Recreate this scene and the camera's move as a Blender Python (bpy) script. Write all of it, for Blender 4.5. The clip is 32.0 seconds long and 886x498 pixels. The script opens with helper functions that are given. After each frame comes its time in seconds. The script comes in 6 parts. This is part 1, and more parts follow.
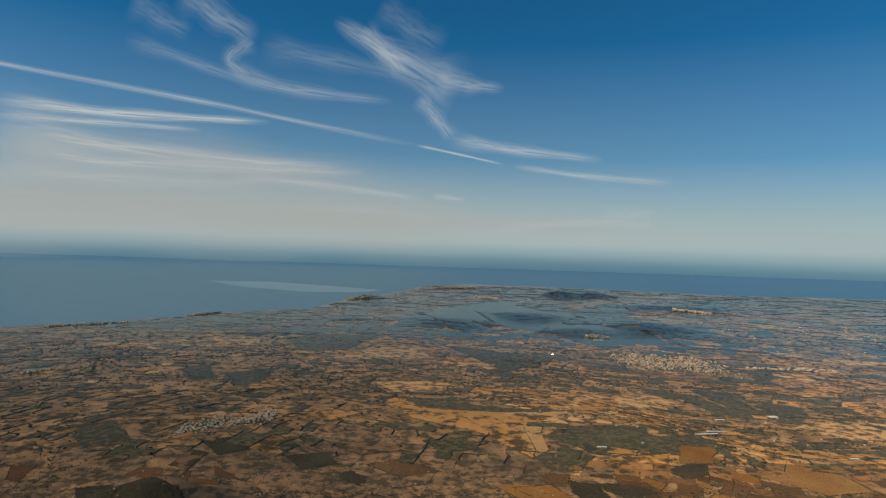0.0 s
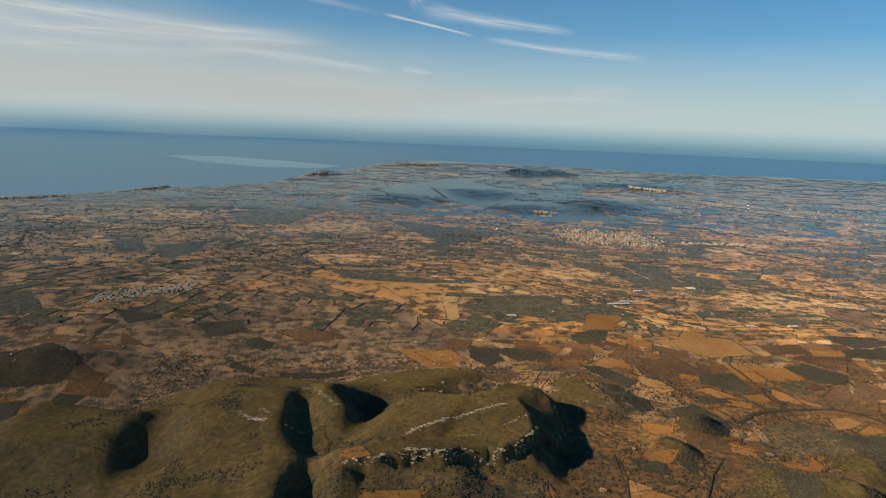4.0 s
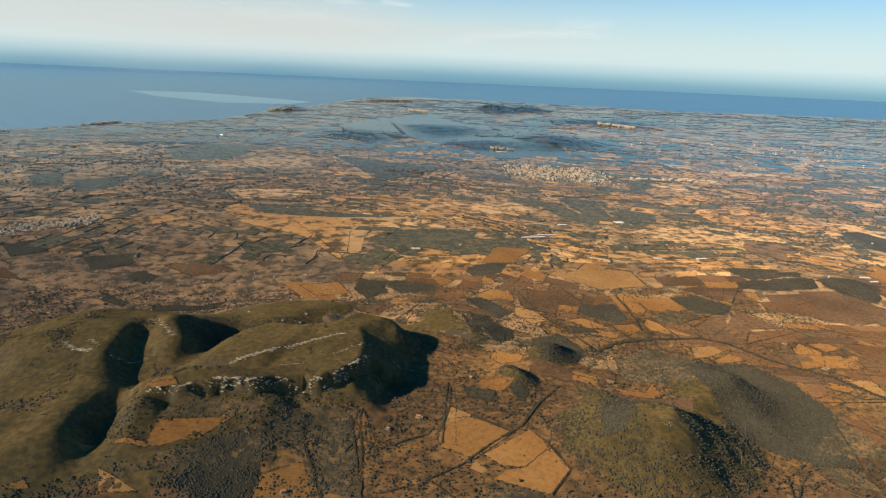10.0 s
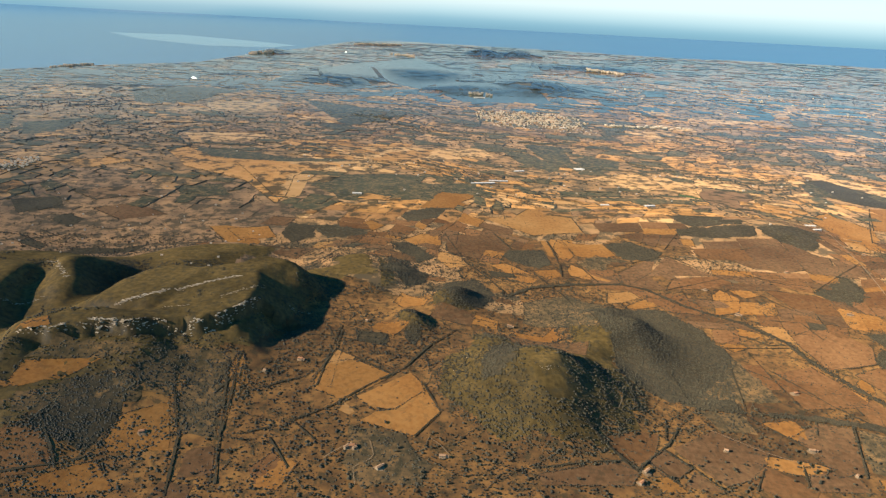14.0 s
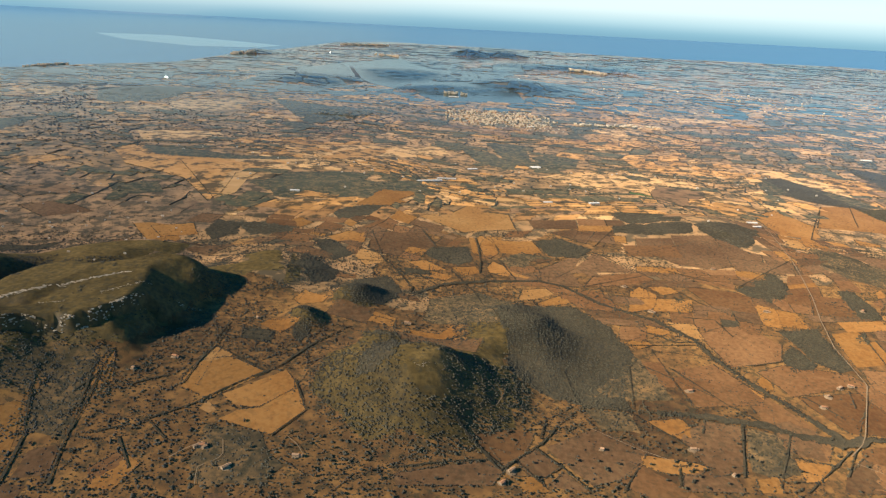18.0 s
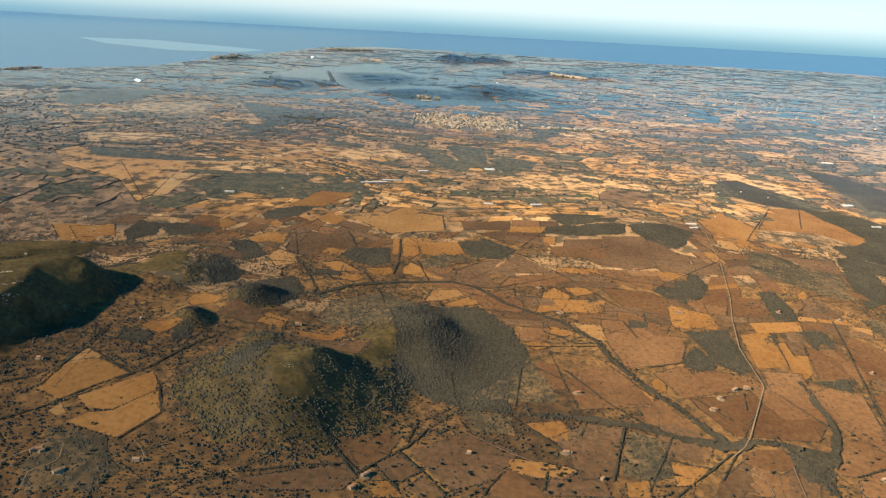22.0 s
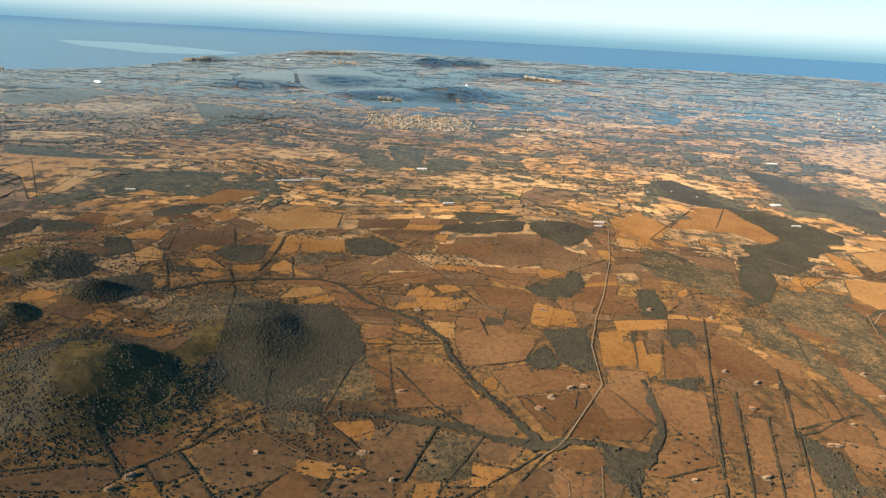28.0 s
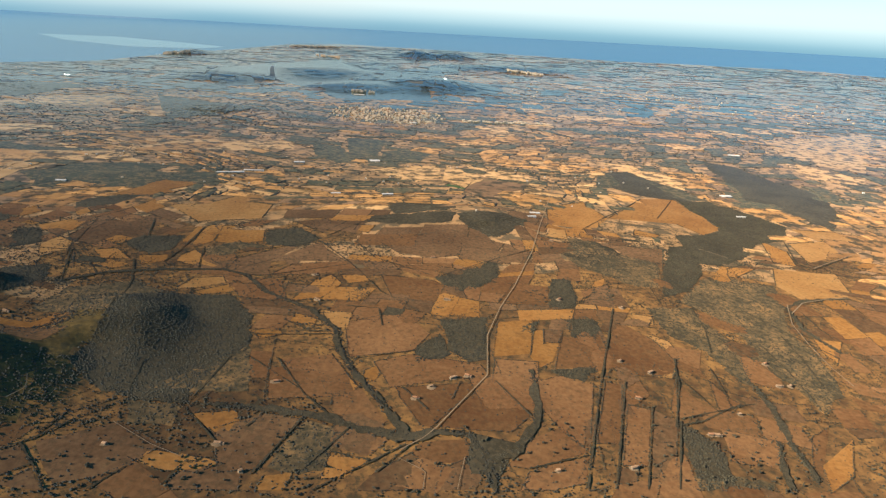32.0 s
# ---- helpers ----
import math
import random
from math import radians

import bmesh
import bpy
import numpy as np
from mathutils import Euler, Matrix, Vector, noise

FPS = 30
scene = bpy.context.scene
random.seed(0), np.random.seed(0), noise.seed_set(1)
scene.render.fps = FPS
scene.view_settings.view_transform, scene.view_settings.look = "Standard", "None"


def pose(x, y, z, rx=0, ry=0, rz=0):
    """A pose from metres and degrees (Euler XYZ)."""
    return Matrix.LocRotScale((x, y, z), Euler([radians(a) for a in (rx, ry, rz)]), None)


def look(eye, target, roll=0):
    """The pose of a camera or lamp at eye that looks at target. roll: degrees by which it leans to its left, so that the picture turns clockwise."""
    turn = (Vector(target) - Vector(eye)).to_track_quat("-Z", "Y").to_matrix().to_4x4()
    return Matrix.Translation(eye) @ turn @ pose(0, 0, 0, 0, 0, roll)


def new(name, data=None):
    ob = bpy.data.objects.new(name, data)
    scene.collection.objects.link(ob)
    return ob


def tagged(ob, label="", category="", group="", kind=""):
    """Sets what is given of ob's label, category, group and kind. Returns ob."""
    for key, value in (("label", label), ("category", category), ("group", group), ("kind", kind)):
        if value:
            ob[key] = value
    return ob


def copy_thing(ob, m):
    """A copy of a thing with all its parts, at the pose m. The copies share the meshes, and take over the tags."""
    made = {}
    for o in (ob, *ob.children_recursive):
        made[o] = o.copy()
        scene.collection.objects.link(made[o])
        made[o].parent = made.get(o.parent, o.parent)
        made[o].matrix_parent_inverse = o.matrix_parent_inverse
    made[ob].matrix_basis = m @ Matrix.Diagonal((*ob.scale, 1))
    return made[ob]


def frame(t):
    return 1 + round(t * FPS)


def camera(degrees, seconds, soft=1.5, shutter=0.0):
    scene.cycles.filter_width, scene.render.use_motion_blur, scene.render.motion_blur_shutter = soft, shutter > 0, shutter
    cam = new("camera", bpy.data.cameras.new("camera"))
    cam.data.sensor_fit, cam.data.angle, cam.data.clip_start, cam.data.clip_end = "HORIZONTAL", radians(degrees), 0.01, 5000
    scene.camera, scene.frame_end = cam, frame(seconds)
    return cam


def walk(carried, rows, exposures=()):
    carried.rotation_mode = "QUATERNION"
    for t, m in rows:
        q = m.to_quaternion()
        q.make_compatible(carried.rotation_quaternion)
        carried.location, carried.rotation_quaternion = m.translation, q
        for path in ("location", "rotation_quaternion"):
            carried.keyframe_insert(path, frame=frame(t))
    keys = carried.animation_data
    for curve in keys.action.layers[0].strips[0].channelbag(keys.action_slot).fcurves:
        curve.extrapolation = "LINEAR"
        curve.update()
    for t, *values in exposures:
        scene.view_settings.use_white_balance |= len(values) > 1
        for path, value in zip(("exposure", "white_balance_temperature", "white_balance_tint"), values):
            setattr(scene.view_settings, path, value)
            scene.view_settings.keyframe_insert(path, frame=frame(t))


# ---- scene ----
cam = camera(67.79, 32.0, soft=1.3)


def aim(x, y, z, yaw, pitch, roll):
    """The camera's pose: yaw to the left of +y, pitch up, roll as in look()."""
    return pose(x, y, z) @ pose(0, 0, 0, 0, 0, yaw) @ pose(0, 0, 0, 90 + pitch) @ pose(0, 0, 0, 0, 0, roll)


# model scale 1 : 10 (one unit is ten metres of the real country); a straight descent of about three degrees
PATH = [
    (0.0, -129.29, -0.95, 107.84, -3.028, 0.168, 1.928),
    (0.5, -125.21, -0.92, 107.57, -3.541, -0.650, 2.030),
    (1.0, -121.14, -0.88, 107.30, -4.092, -2.764, 2.092),
    (1.5, -117.07, -0.85, 107.04, -4.545, -4.433, 2.160),
    (2.0, -113.00, -0.81, 106.78, -4.832, -5.981, 2.248),
    (2.5, -108.94, -0.78, 106.52, -5.079, -7.328, 2.352),
    (3.0, -104.88, -0.74, 106.26, -5.374, -8.636, 2.392),
    (3.5, -100.82, -0.70, 106.00, -5.613, -9.668, 2.450),
    (5.5, -84.62, -0.54, 104.98, -6.400, -13.147, 2.827),
    (6.0, -80.58, -0.51, 104.73, -6.600, -14.552, 2.868),
    (6.5, -76.53, -0.47, 104.48, -6.646, -14.142, 2.962),
    (7.0, -72.49, -0.43, 104.23, -6.735, -14.664, 2.980),
    (7.5, -68.46, -0.39, 103.98, -6.815, -14.946, 3.091),
    (8.0, -64.42, -0.35, 103.74, -6.823, -15.148, 3.163),
    (8.5, -60.38, -0.32, 103.49, -6.926, -15.490, 3.160),
    (9.0, -56.35, -0.28, 103.25, -6.463, -15.097, 2.965),
    (9.5, -52.32, -0.25, 103.01, -7.029, -15.134, 2.983),
    (10.0, -48.29, -0.21, 102.77, -7.070, -15.522, 2.685),
    (10.5, -44.26, -0.18, 102.53, -7.027, -16.967, 2.649),
    (11.0, -40.23, -0.15, 102.29, -6.622, -16.920, 2.471),
    (11.5, -36.21, -0.13, 102.06, -6.351, -15.982, 2.614),
    (12.0, -32.18, -0.10, 101.82, -6.619, -15.349, 2.493),
    (12.5, -28.16, -0.08, 101.59, -7.023, -19.136, 2.717),
    (13.0, -24.13, -0.06, 101.36, -7.126, -19.103, 2.914),
    (13.5, -20.11, -0.04, 101.13, -7.164, -19.241, 2.991),
    (14.0, -16.09, -0.03, 100.90, -7.384, -19.919, 3.148),
    (14.5, -12.07, -0.02, 100.67, -7.328, -19.559, 3.201),
    (16.5, 4.02, -0.00, 99.78, -7.537, -19.070, 3.336),
    (17.0, 8.04, -0.01, 99.56, -7.571, -18.849, 3.444),
    (17.5, 12.07, -0.02, 99.34, -7.465, -17.829, 3.263),
    (18.0, 16.09, -0.03, 99.12, -7.606, -19.785, 3.164),
    (18.5, 20.11, -0.05, 98.91, -7.590, -18.011, 3.284),
    (19.0, 24.13, -0.07, 98.69, -7.693, -19.022, 3.156),
    (19.5, 28.16, -0.10, 98.48, -7.661, -18.973, 3.170),
    (20.0, 32.18, -0.13, 98.27, -7.705, -18.801, 3.164),
    (20.5, 36.21, -0.17, 98.05, -7.760, -19.093, 3.162),
    (21.0, 40.23, -0.21, 97.85, -7.788, -19.155, 3.166),
    (21.5, 44.26, -0.26, 97.64, -7.884, -19.316, 3.239),
    (22.0, 48.29, -0.31, 97.43, -7.942, -19.287, 3.220),
    (22.5, 52.32, -0.37, 97.23, -7.962, -19.260, 3.210),
    (23.0, 56.35, -0.44, 97.02, -7.937, -19.157, 3.279),
    (23.5, 60.38, -0.51, 96.82, -7.963, -19.121, 3.257),
    (24.0, 64.42, -0.58, 96.62, -7.986, -19.345, 3.277),
    (24.5, 68.46, -0.67, 96.42, -8.002, -19.066, 3.289),
    (25.0, 72.49, -0.76, 96.22, -8.028, -18.989, 3.333),
    (25.5, 76.53, -0.85, 96.03, -8.133, -19.566, 3.315),
    (27.5, 92.72, -1.31, 95.25, -8.279, -18.998, 3.302),
    (28.0, 96.77, -1.45, 95.07, -8.273, -18.868, 3.322),
    (28.5, 100.82, -1.59, 94.88, -8.304, -19.090, 3.339),
    (29.0, 104.88, -1.73, 94.69, -8.355, -19.140, 3.283),
    (29.5, 108.94, -1.89, 94.51, -8.387, -19.074, 3.337),
    (30.0, 113.00, -2.06, 94.32, -8.413, -18.877, 3.342),
    (30.5, 117.07, -2.23, 94.14, -8.449, -18.962, 3.388),
    (31.0, 121.14, -2.41, 93.96, -8.500, -19.206, 3.353),
    (31.5, 125.21, -2.60, 93.78, -8.529, -19.157, 3.299),
    (32.0, 129.29, -2.80, 93.60, -8.562, -19.266, 3.295),
]
walk(cam, [(t, aim(*p)) for t, *p in PATH],
     exposures=[(0.0, -0.32), (3.5, -0.05), (6.0, 0.32), (10.0, 0.52), (11.0, 0.72), (12.0, 0.64), (13.0, 0.86), (17.0, 0.86), (32.0, 0.86)])

# ---- daylight ----
SUN_EL, SUN_AZ = 26.0, 102.0      # degrees above the horizon; from +y towards -x
sun_way = Vector((-math.sin(radians(SUN_AZ)) * math.cos(radians(SUN_EL)),
                  math.cos(radians(SUN_AZ)) * math.cos(radians(SUN_EL)), math.sin(radians(SUN_EL))))
world = bpy.data.worlds.new("sky")
scene.world = world
world.use_nodes = True
wn, wl = world.node_tree.nodes, world.node_tree.links
wn.clear()
sky = wn.new("ShaderNodeTexSky")
sky.sky_type, sky.sun_disc = "NISHITA", False
sky.sun_elevation, sky.sun_rotation = radians(SUN_EL), radians(-SUN_AZ)
sky.altitude, sky.air_density, sky.dust_density, sky.ozone_density = 1000, 1.0, 0.4, 4.0
# a band of pale haze lies along the horizon
way, height, dip = wn.new("ShaderNodeTexCoord"), wn.new("ShaderNodeSeparateXYZ"), wn.new("ShaderNodeMath")
dip.inputs[1].default_value = 0.03
band, tint, veil = wn.new("ShaderNodeValToRGB"), wn.new("ShaderNodeMix"), wn.new("ShaderNodeMix")
wl.new(way.outputs["Generated"], height.inputs["Vector"])
wl.new(height.outputs["Z"], dip.inputs[0])
wl.new(dip.outputs[0], band.inputs["Fac"])
stops = band.color_ramp.elements
stops[0].position, stops[0].color = 0.0, (0.9, 0.9, 0.9, 1)
stops[1].position, stops[1].color = 0.33, (0.0, 0.0, 0.0, 1)
for at, v in ((0.06, 0.85), (0.1, 0.62), (0.17, 0.2)):
    stops.new(at).color = (v, v, v, 1)
tint.data_type = veil.data_type = "RGBA"
tint.blend_type = "MULTIPLY"
tint.inputs["Factor"].default_value = 1.0
tint.inputs["B"].default_value = (0.14, 0.71, 0.9, 1)
low = wn.new("ShaderNodeValToRGB")
wl.new(dip.outputs[0], low.inputs["Fac"])
low.color_ramp.elements[0].position, low.color_ramp.elements[0].color = 0.004, (0.14, 0.27, 0.38, 1)
low.color_ramp.elements[1].position, low.color_ramp.elements[1].color = 0.08, (0.71, 0.74, 0.69, 1)
for at, c in ((0.018, (0.22, 0.37, 0.47, 1)), (0.03, (0.42, 0.56, 0.62, 1)), (0.045, (0.66, 0.73, 0.73, 1))):
    low.color_ramp.elements.new(at).color = c
glow = wn.new("ShaderNodeVectorMath")
glow.operation = "SCALE"
glow.inputs["Scale"].default_value = 8.0
wl.new(low.outputs["Color"], glow.inputs[0])
wl.new(glow.outputs["Vector"], veil.inputs["B"])
wl.new(sky.outputs["Color"], tint.inputs["A"])
wl.new(band.outputs["Color"], veil.inputs["Factor"])
wl.new(tint.outputs["Result"], veil.inputs["A"])
wbg, wout = wn.new("ShaderNodeBackground"), wn.new("ShaderNodeOutputWorld")
wbg.inputs["Strength"].default_value = 0.1
wl.new(veil.outputs["Result"], wbg.inputs["Color"])
wl.new(wbg.outputs["Background"], wout.inputs["Surface"])

lamp = new("sun", bpy.data.lights.new("sun", "SUN"))
lamp.data.energy, lamp.data.angle, lamp.data.color = 4.7, radians(0.6), (1.0, 0.872, 0.72)
lamp.matrix_world = look((0, 0, 300), Vector((0, 0, 300)) - sun_way)


# ---- materials ----
def material(name, colours, grain=1.0, patch=30.0, haze_gloss=1.0, power=9.0, bump=0.0, island=False, vary=0.0, mottle=0.0, spot=2.5, haze_tint=(0.56, 0.635, 0.635), weed=(0.05, 0.046, 0.026), cover=0.5, rough=0.12, flat=True):
    """Matt ground or leaves: colours run along two scales of noise; distance haze is imitated by a tinted sky gloss
    that grows at grazing view.
    """
    m = bpy.data.materials.new(name)
    m.use_nodes = True
    n, l = m.node_tree.nodes, m.node_tree.links
    n.clear()
    out = n.new("ShaderNodeOutputMaterial")
    geo = n.new("ShaderNodeNewGeometry")
    fine, wide = n.new("ShaderNodeTexNoise"), n.new("ShaderNodeTexNoise")
    fine.inputs["Scale"].default_value, fine.inputs["Detail"].default_value = 1 / grain, 5
    wide.inputs["Scale"].default_value, wide.inputs["Detail"].default_value = 1 / patch, 3
    for t in (fine, wide):
        l.new(geo.outputs["Position"], t.inputs["Vector"])
    mean = n.new("ShaderNodeMath")
    mean.operation = "ADD"
    l.new(fine.outputs["Fac"], mean.inputs[0])
    l.new(wide.outputs["Fac"], mean.inputs[1])
    half = n.new("ShaderNodeMapRange")
    half.inputs["From Min"].default_value, half.inputs["From Max"].default_value = 0.74, 1.26
    l.new(mean.outputs[0], half.inputs["Value"])
    ramp = n.new("ShaderNodeValToRGB")
    el = ramp.color_ramp.elements
    while len(el) < len(colours):
        el.new(0.5)
    for k, c in enumerate(colours):
        el[k].position, el[k].color = k / (len(colours) - 1), (*c, 1)
    l.new(half.outputs["Result"], ramp.inputs["Fac"])
    colour = ramp.outputs["Color"]
    if vary:
        rnd = geo.outputs["Random Per Island"] if island else n.new("ShaderNodeObjectInfo").outputs["Random"]
        hsv = n.new("ShaderNodeHueSaturation")
        mv = n.new("ShaderNodeMapRange")
        mv.inputs["To Min"].default_value, mv.inputs["To Max"].default_value = 1 - vary, 1 + vary
        l.new(rnd, mv.inputs["Value"])
        l.new(mv.outputs["Result"], hsv.inputs["Value"])
        l.new(colour, hsv.inputs["Color"])
        colour = hsv.outputs["Color"]
    if mottle:
        # weeds and low bushes that grow over the ground in patches
        weeds, cut, over = n.new("ShaderNodeTexNoise"), n.new("ShaderNodeMapRange"), n.new("ShaderNodeMix")
        weeds.inputs["Scale"].default_value, weeds.inputs["Detail"].default_value = 1 / spot, 6
        weeds.inputs["Roughness"].default_value = 0.65
        l.new(geo.outputs["Position"], weeds.inputs["Vector"])
        cut.inputs["From Min"].default_value, cut.inputs["From Max"].default_value = 1.01 - cover, 1.1 - cover
        cut.inputs["To Max"].default_value = mottle
        l.new(weeds.outputs["Fac"], cut.inputs["Value"])
        over.data_type = "RGBA"
        l.new(cut.outputs["Result"], over.inputs["Factor"])
        l.new(colour, over.inputs["A"])
        over.inputs["B"].default_value = (*weed, 1)
        colour = over.outputs["Result"]
    diff = n.new("ShaderNodeBsdfDiffuse")
    diff.inputs["Roughness"].default_value = 0.8
    l.new(colour, diff.inputs["Color"])
    if bump:
        b = n.new("ShaderNodeBump")
        b.inputs["Strength"].default_value, b.inputs["Distance"].default_value = 1.0, bump
        l.new(fine.outputs["Fac"], b.inputs["Height"])
        l.new(b.outputs["Normal"], diff.inputs["Normal"])
    if haze_gloss:
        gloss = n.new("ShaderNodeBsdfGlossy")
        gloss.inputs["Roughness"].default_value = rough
        gloss.inputs["Color"].default_value = (haze_gloss * haze_tint[0], haze_gloss * haze_tint[1], haze_gloss * haze_tint[2], 1)
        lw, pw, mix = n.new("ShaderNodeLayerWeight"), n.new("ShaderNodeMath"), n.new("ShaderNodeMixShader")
        # a level normal makes this gloss thicken with distance, imitating haze
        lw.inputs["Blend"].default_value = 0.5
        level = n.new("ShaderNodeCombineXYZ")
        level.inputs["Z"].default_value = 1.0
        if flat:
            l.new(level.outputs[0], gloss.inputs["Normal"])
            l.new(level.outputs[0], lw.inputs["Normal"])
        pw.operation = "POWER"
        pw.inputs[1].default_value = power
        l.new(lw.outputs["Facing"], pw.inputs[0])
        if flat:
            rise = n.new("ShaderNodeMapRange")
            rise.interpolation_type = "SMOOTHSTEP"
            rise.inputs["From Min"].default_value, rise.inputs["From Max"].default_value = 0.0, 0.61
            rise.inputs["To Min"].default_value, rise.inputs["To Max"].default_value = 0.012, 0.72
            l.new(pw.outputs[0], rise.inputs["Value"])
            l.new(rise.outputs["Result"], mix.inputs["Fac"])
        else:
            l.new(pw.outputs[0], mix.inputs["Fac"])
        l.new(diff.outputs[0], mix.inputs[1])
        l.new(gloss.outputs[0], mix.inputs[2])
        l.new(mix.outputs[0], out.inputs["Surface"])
    elif bump or island:
        # a faint blue-tinted gloss on leaves and dry grass, added to lift their shade
        gloss, mix = n.new("ShaderNodeBsdfGlossy"), n.new("ShaderNodeMixShader")
        gloss.inputs["Roughness"].default_value = 0.6
        gloss.inputs["Color"].default_value = (0.42, 0.66, 1.0, 1)
        mix.inputs["Fac"].default_value = 0.012
        l.new(diff.outputs[0], mix.inputs[1])
        l.new(gloss.outputs[0], mix.inputs[2])
        l.new(mix.outputs[0], out.inputs["Surface"])
    else:
        l.new(diff.outputs[0], out.inputs["Surface"])
    return m


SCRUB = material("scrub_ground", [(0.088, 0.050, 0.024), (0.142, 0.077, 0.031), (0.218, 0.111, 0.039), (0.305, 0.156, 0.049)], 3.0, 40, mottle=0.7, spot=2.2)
# paler ground for further off: part land cover, part haze lightened into the colour
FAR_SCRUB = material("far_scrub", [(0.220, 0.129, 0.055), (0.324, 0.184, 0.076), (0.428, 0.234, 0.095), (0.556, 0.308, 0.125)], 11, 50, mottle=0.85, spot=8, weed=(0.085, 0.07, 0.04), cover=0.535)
WEST_SCRUB = material("western_scrub", [(0.168, 0.105, 0.057), (0.240, 0.147, 0.075), (0.330, 0.190, 0.090), (0.440, 0.248, 0.110)], 7, 45, mottle=0.8, spot=5, weed=(0.07, 0.06, 0.036), cover=0.54)
HEATH = material("heath_slope", [(0.068, 0.046, 0.014), (0.100, 0.066, 0.019), (0.134, 0.087, 0.025), (0.178, 0.114, 0.034)], 1.6, 22, haze_gloss=0, mottle=0.5, spot=1.8, bump=0.15)
SOIL = {
    "ochre": material("ochre_soil", [(0.247, 0.108, 0.030), (0.304, 0.139, 0.038), (0.352, 0.170, 0.050)], 1.2, 22, vary=0.14, mottle=0.25, spot=1.6),
    "tan": material("tan_stubble", [(0.290, 0.139, 0.043), (0.345, 0.174, 0.055), (0.390, 0.208, 0.074)], 1.2, 22, vary=0.12, mottle=0.2, spot=1.8),
    "red": material("red_earth", [(0.140, 0.065, 0.026), (0.182, 0.089, 0.035), (0.228, 0.114, 0.045)], 1.3, 25, vary=0.2, mottle=0.3, spot=1.6),
    "brown": material("brown_earth", [(0.104, 0.056, 0.025), (0.146, 0.079, 0.036), (0.192, 0.107, 0.047)], 1.3, 25, vary=0.2, mottle=0.4, spot=1.8),
    "green": material("green_crop", [(0.055, 0.085, 0.028), (0.08, 0.115, 0.04)], 1.2, 20),
    "wood": material("wood_floor", [(0.048, 0.040, 0.023), (0.064, 0.052, 0.030), (0.088, 0.070, 0.040)], 1.2, 20, vary=0.1, mottle=0.3, spot=1.4, weed=(0.15, 0.1, 0.047)),
    "scrub": material("scrub_floor", [(0.075, 0.056, 0.030), (0.112, 0.078, 0.038), (0.165, 0.105, 0.047), (0.255, 0.143, 0.055)], 1.6, 9, vary=0.1, mottle=0.75, spot=2.0),
}
# far copies of the soils, their base colours lifted partly for distance haze
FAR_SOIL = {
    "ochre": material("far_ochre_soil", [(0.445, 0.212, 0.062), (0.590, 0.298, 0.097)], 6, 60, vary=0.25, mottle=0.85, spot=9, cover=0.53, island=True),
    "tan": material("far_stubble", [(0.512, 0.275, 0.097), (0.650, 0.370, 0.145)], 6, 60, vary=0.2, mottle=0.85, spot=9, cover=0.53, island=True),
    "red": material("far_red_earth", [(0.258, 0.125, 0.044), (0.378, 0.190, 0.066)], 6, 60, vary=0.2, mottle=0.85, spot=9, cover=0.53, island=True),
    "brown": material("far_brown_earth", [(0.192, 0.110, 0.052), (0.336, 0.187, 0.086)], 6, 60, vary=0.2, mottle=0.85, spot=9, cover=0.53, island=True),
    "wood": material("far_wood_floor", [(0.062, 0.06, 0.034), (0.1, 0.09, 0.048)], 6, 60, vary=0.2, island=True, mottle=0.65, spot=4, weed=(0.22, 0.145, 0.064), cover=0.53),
    # base colour greyed a little for haze
    "hill_wood": material("haze_tinted_wood", [(0.06, 0.062, 0.04), (0.09, 0.088, 0.055)], 9, 90, vary=0.12, island=True, power=7.0),
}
LEAF = material("leaves", [(0.050, 0.043, 0.026), (0.076, 0.064, 0.036), (0.108, 0.089, 0.047)], 0.6, 12, haze_gloss=0, vary=0.2, island=True)
# far leaves and hill woods: haze is painted in as lighter, bluer base colours
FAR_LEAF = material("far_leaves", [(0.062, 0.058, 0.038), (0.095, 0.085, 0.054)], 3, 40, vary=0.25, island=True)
HAZE_LEAF = material("haze_tinted_leaves", [(0.05, 0.056, 0.042), (0.08, 0.085, 0.06)], 3, 40, vary=0.2, island=True, power=6.0)
FAR_HILL = material("haze_tinted_hill_wood", [(0.075, 0.082, 0.075), (0.11, 0.11, 0.09), (0.17, 0.135, 0.09)], 14, 90, mottle=0.7, spot=24, weed=(0.045, 0.055, 0.05), flat=False, power=11.0, rough=0.3, haze_tint=(0.6, 0.64, 0.62))
DUST = material("pale_dust", [(0.22, 0.145, 0.078), (0.31, 0.22, 0.125)], 0.8, 9)


def water(name, deep, tint, rough):
    """Open water: a deep blue body under a gloss that grows at grazing view."""
    m = bpy.data.materials.new(name)
    m.use_nodes = True
    n, l = m.node_tree.nodes, m.node_tree.links
    n.clear()
    out, body, gloss, mix, lw = [n.new("ShaderNode" + k) for k in ("OutputMaterial", "BsdfDiffuse", "BsdfGlossy", "MixShader", "LayerWeight")]
    body.inputs["Color"].default_value, gloss.inputs["Color"].default_value = (*deep, 1), (*tint, 1)
    gloss.inputs["Roughness"].default_value = rough
    lw.inputs["Blend"].default_value = 0.35
    l.new(lw.outputs["Facing"], mix.inputs["Fac"])
    l.new(body.outputs[0], mix.inputs[1])
    l.new(gloss.outputs[0], mix.inputs[2])
    l.new(mix.outputs[0], out.inputs["Surface"])
    return m


SEA = water("sea_water", (0.05, 0.12, 0.17), (0.42, 0.57, 0.65), 0.2)


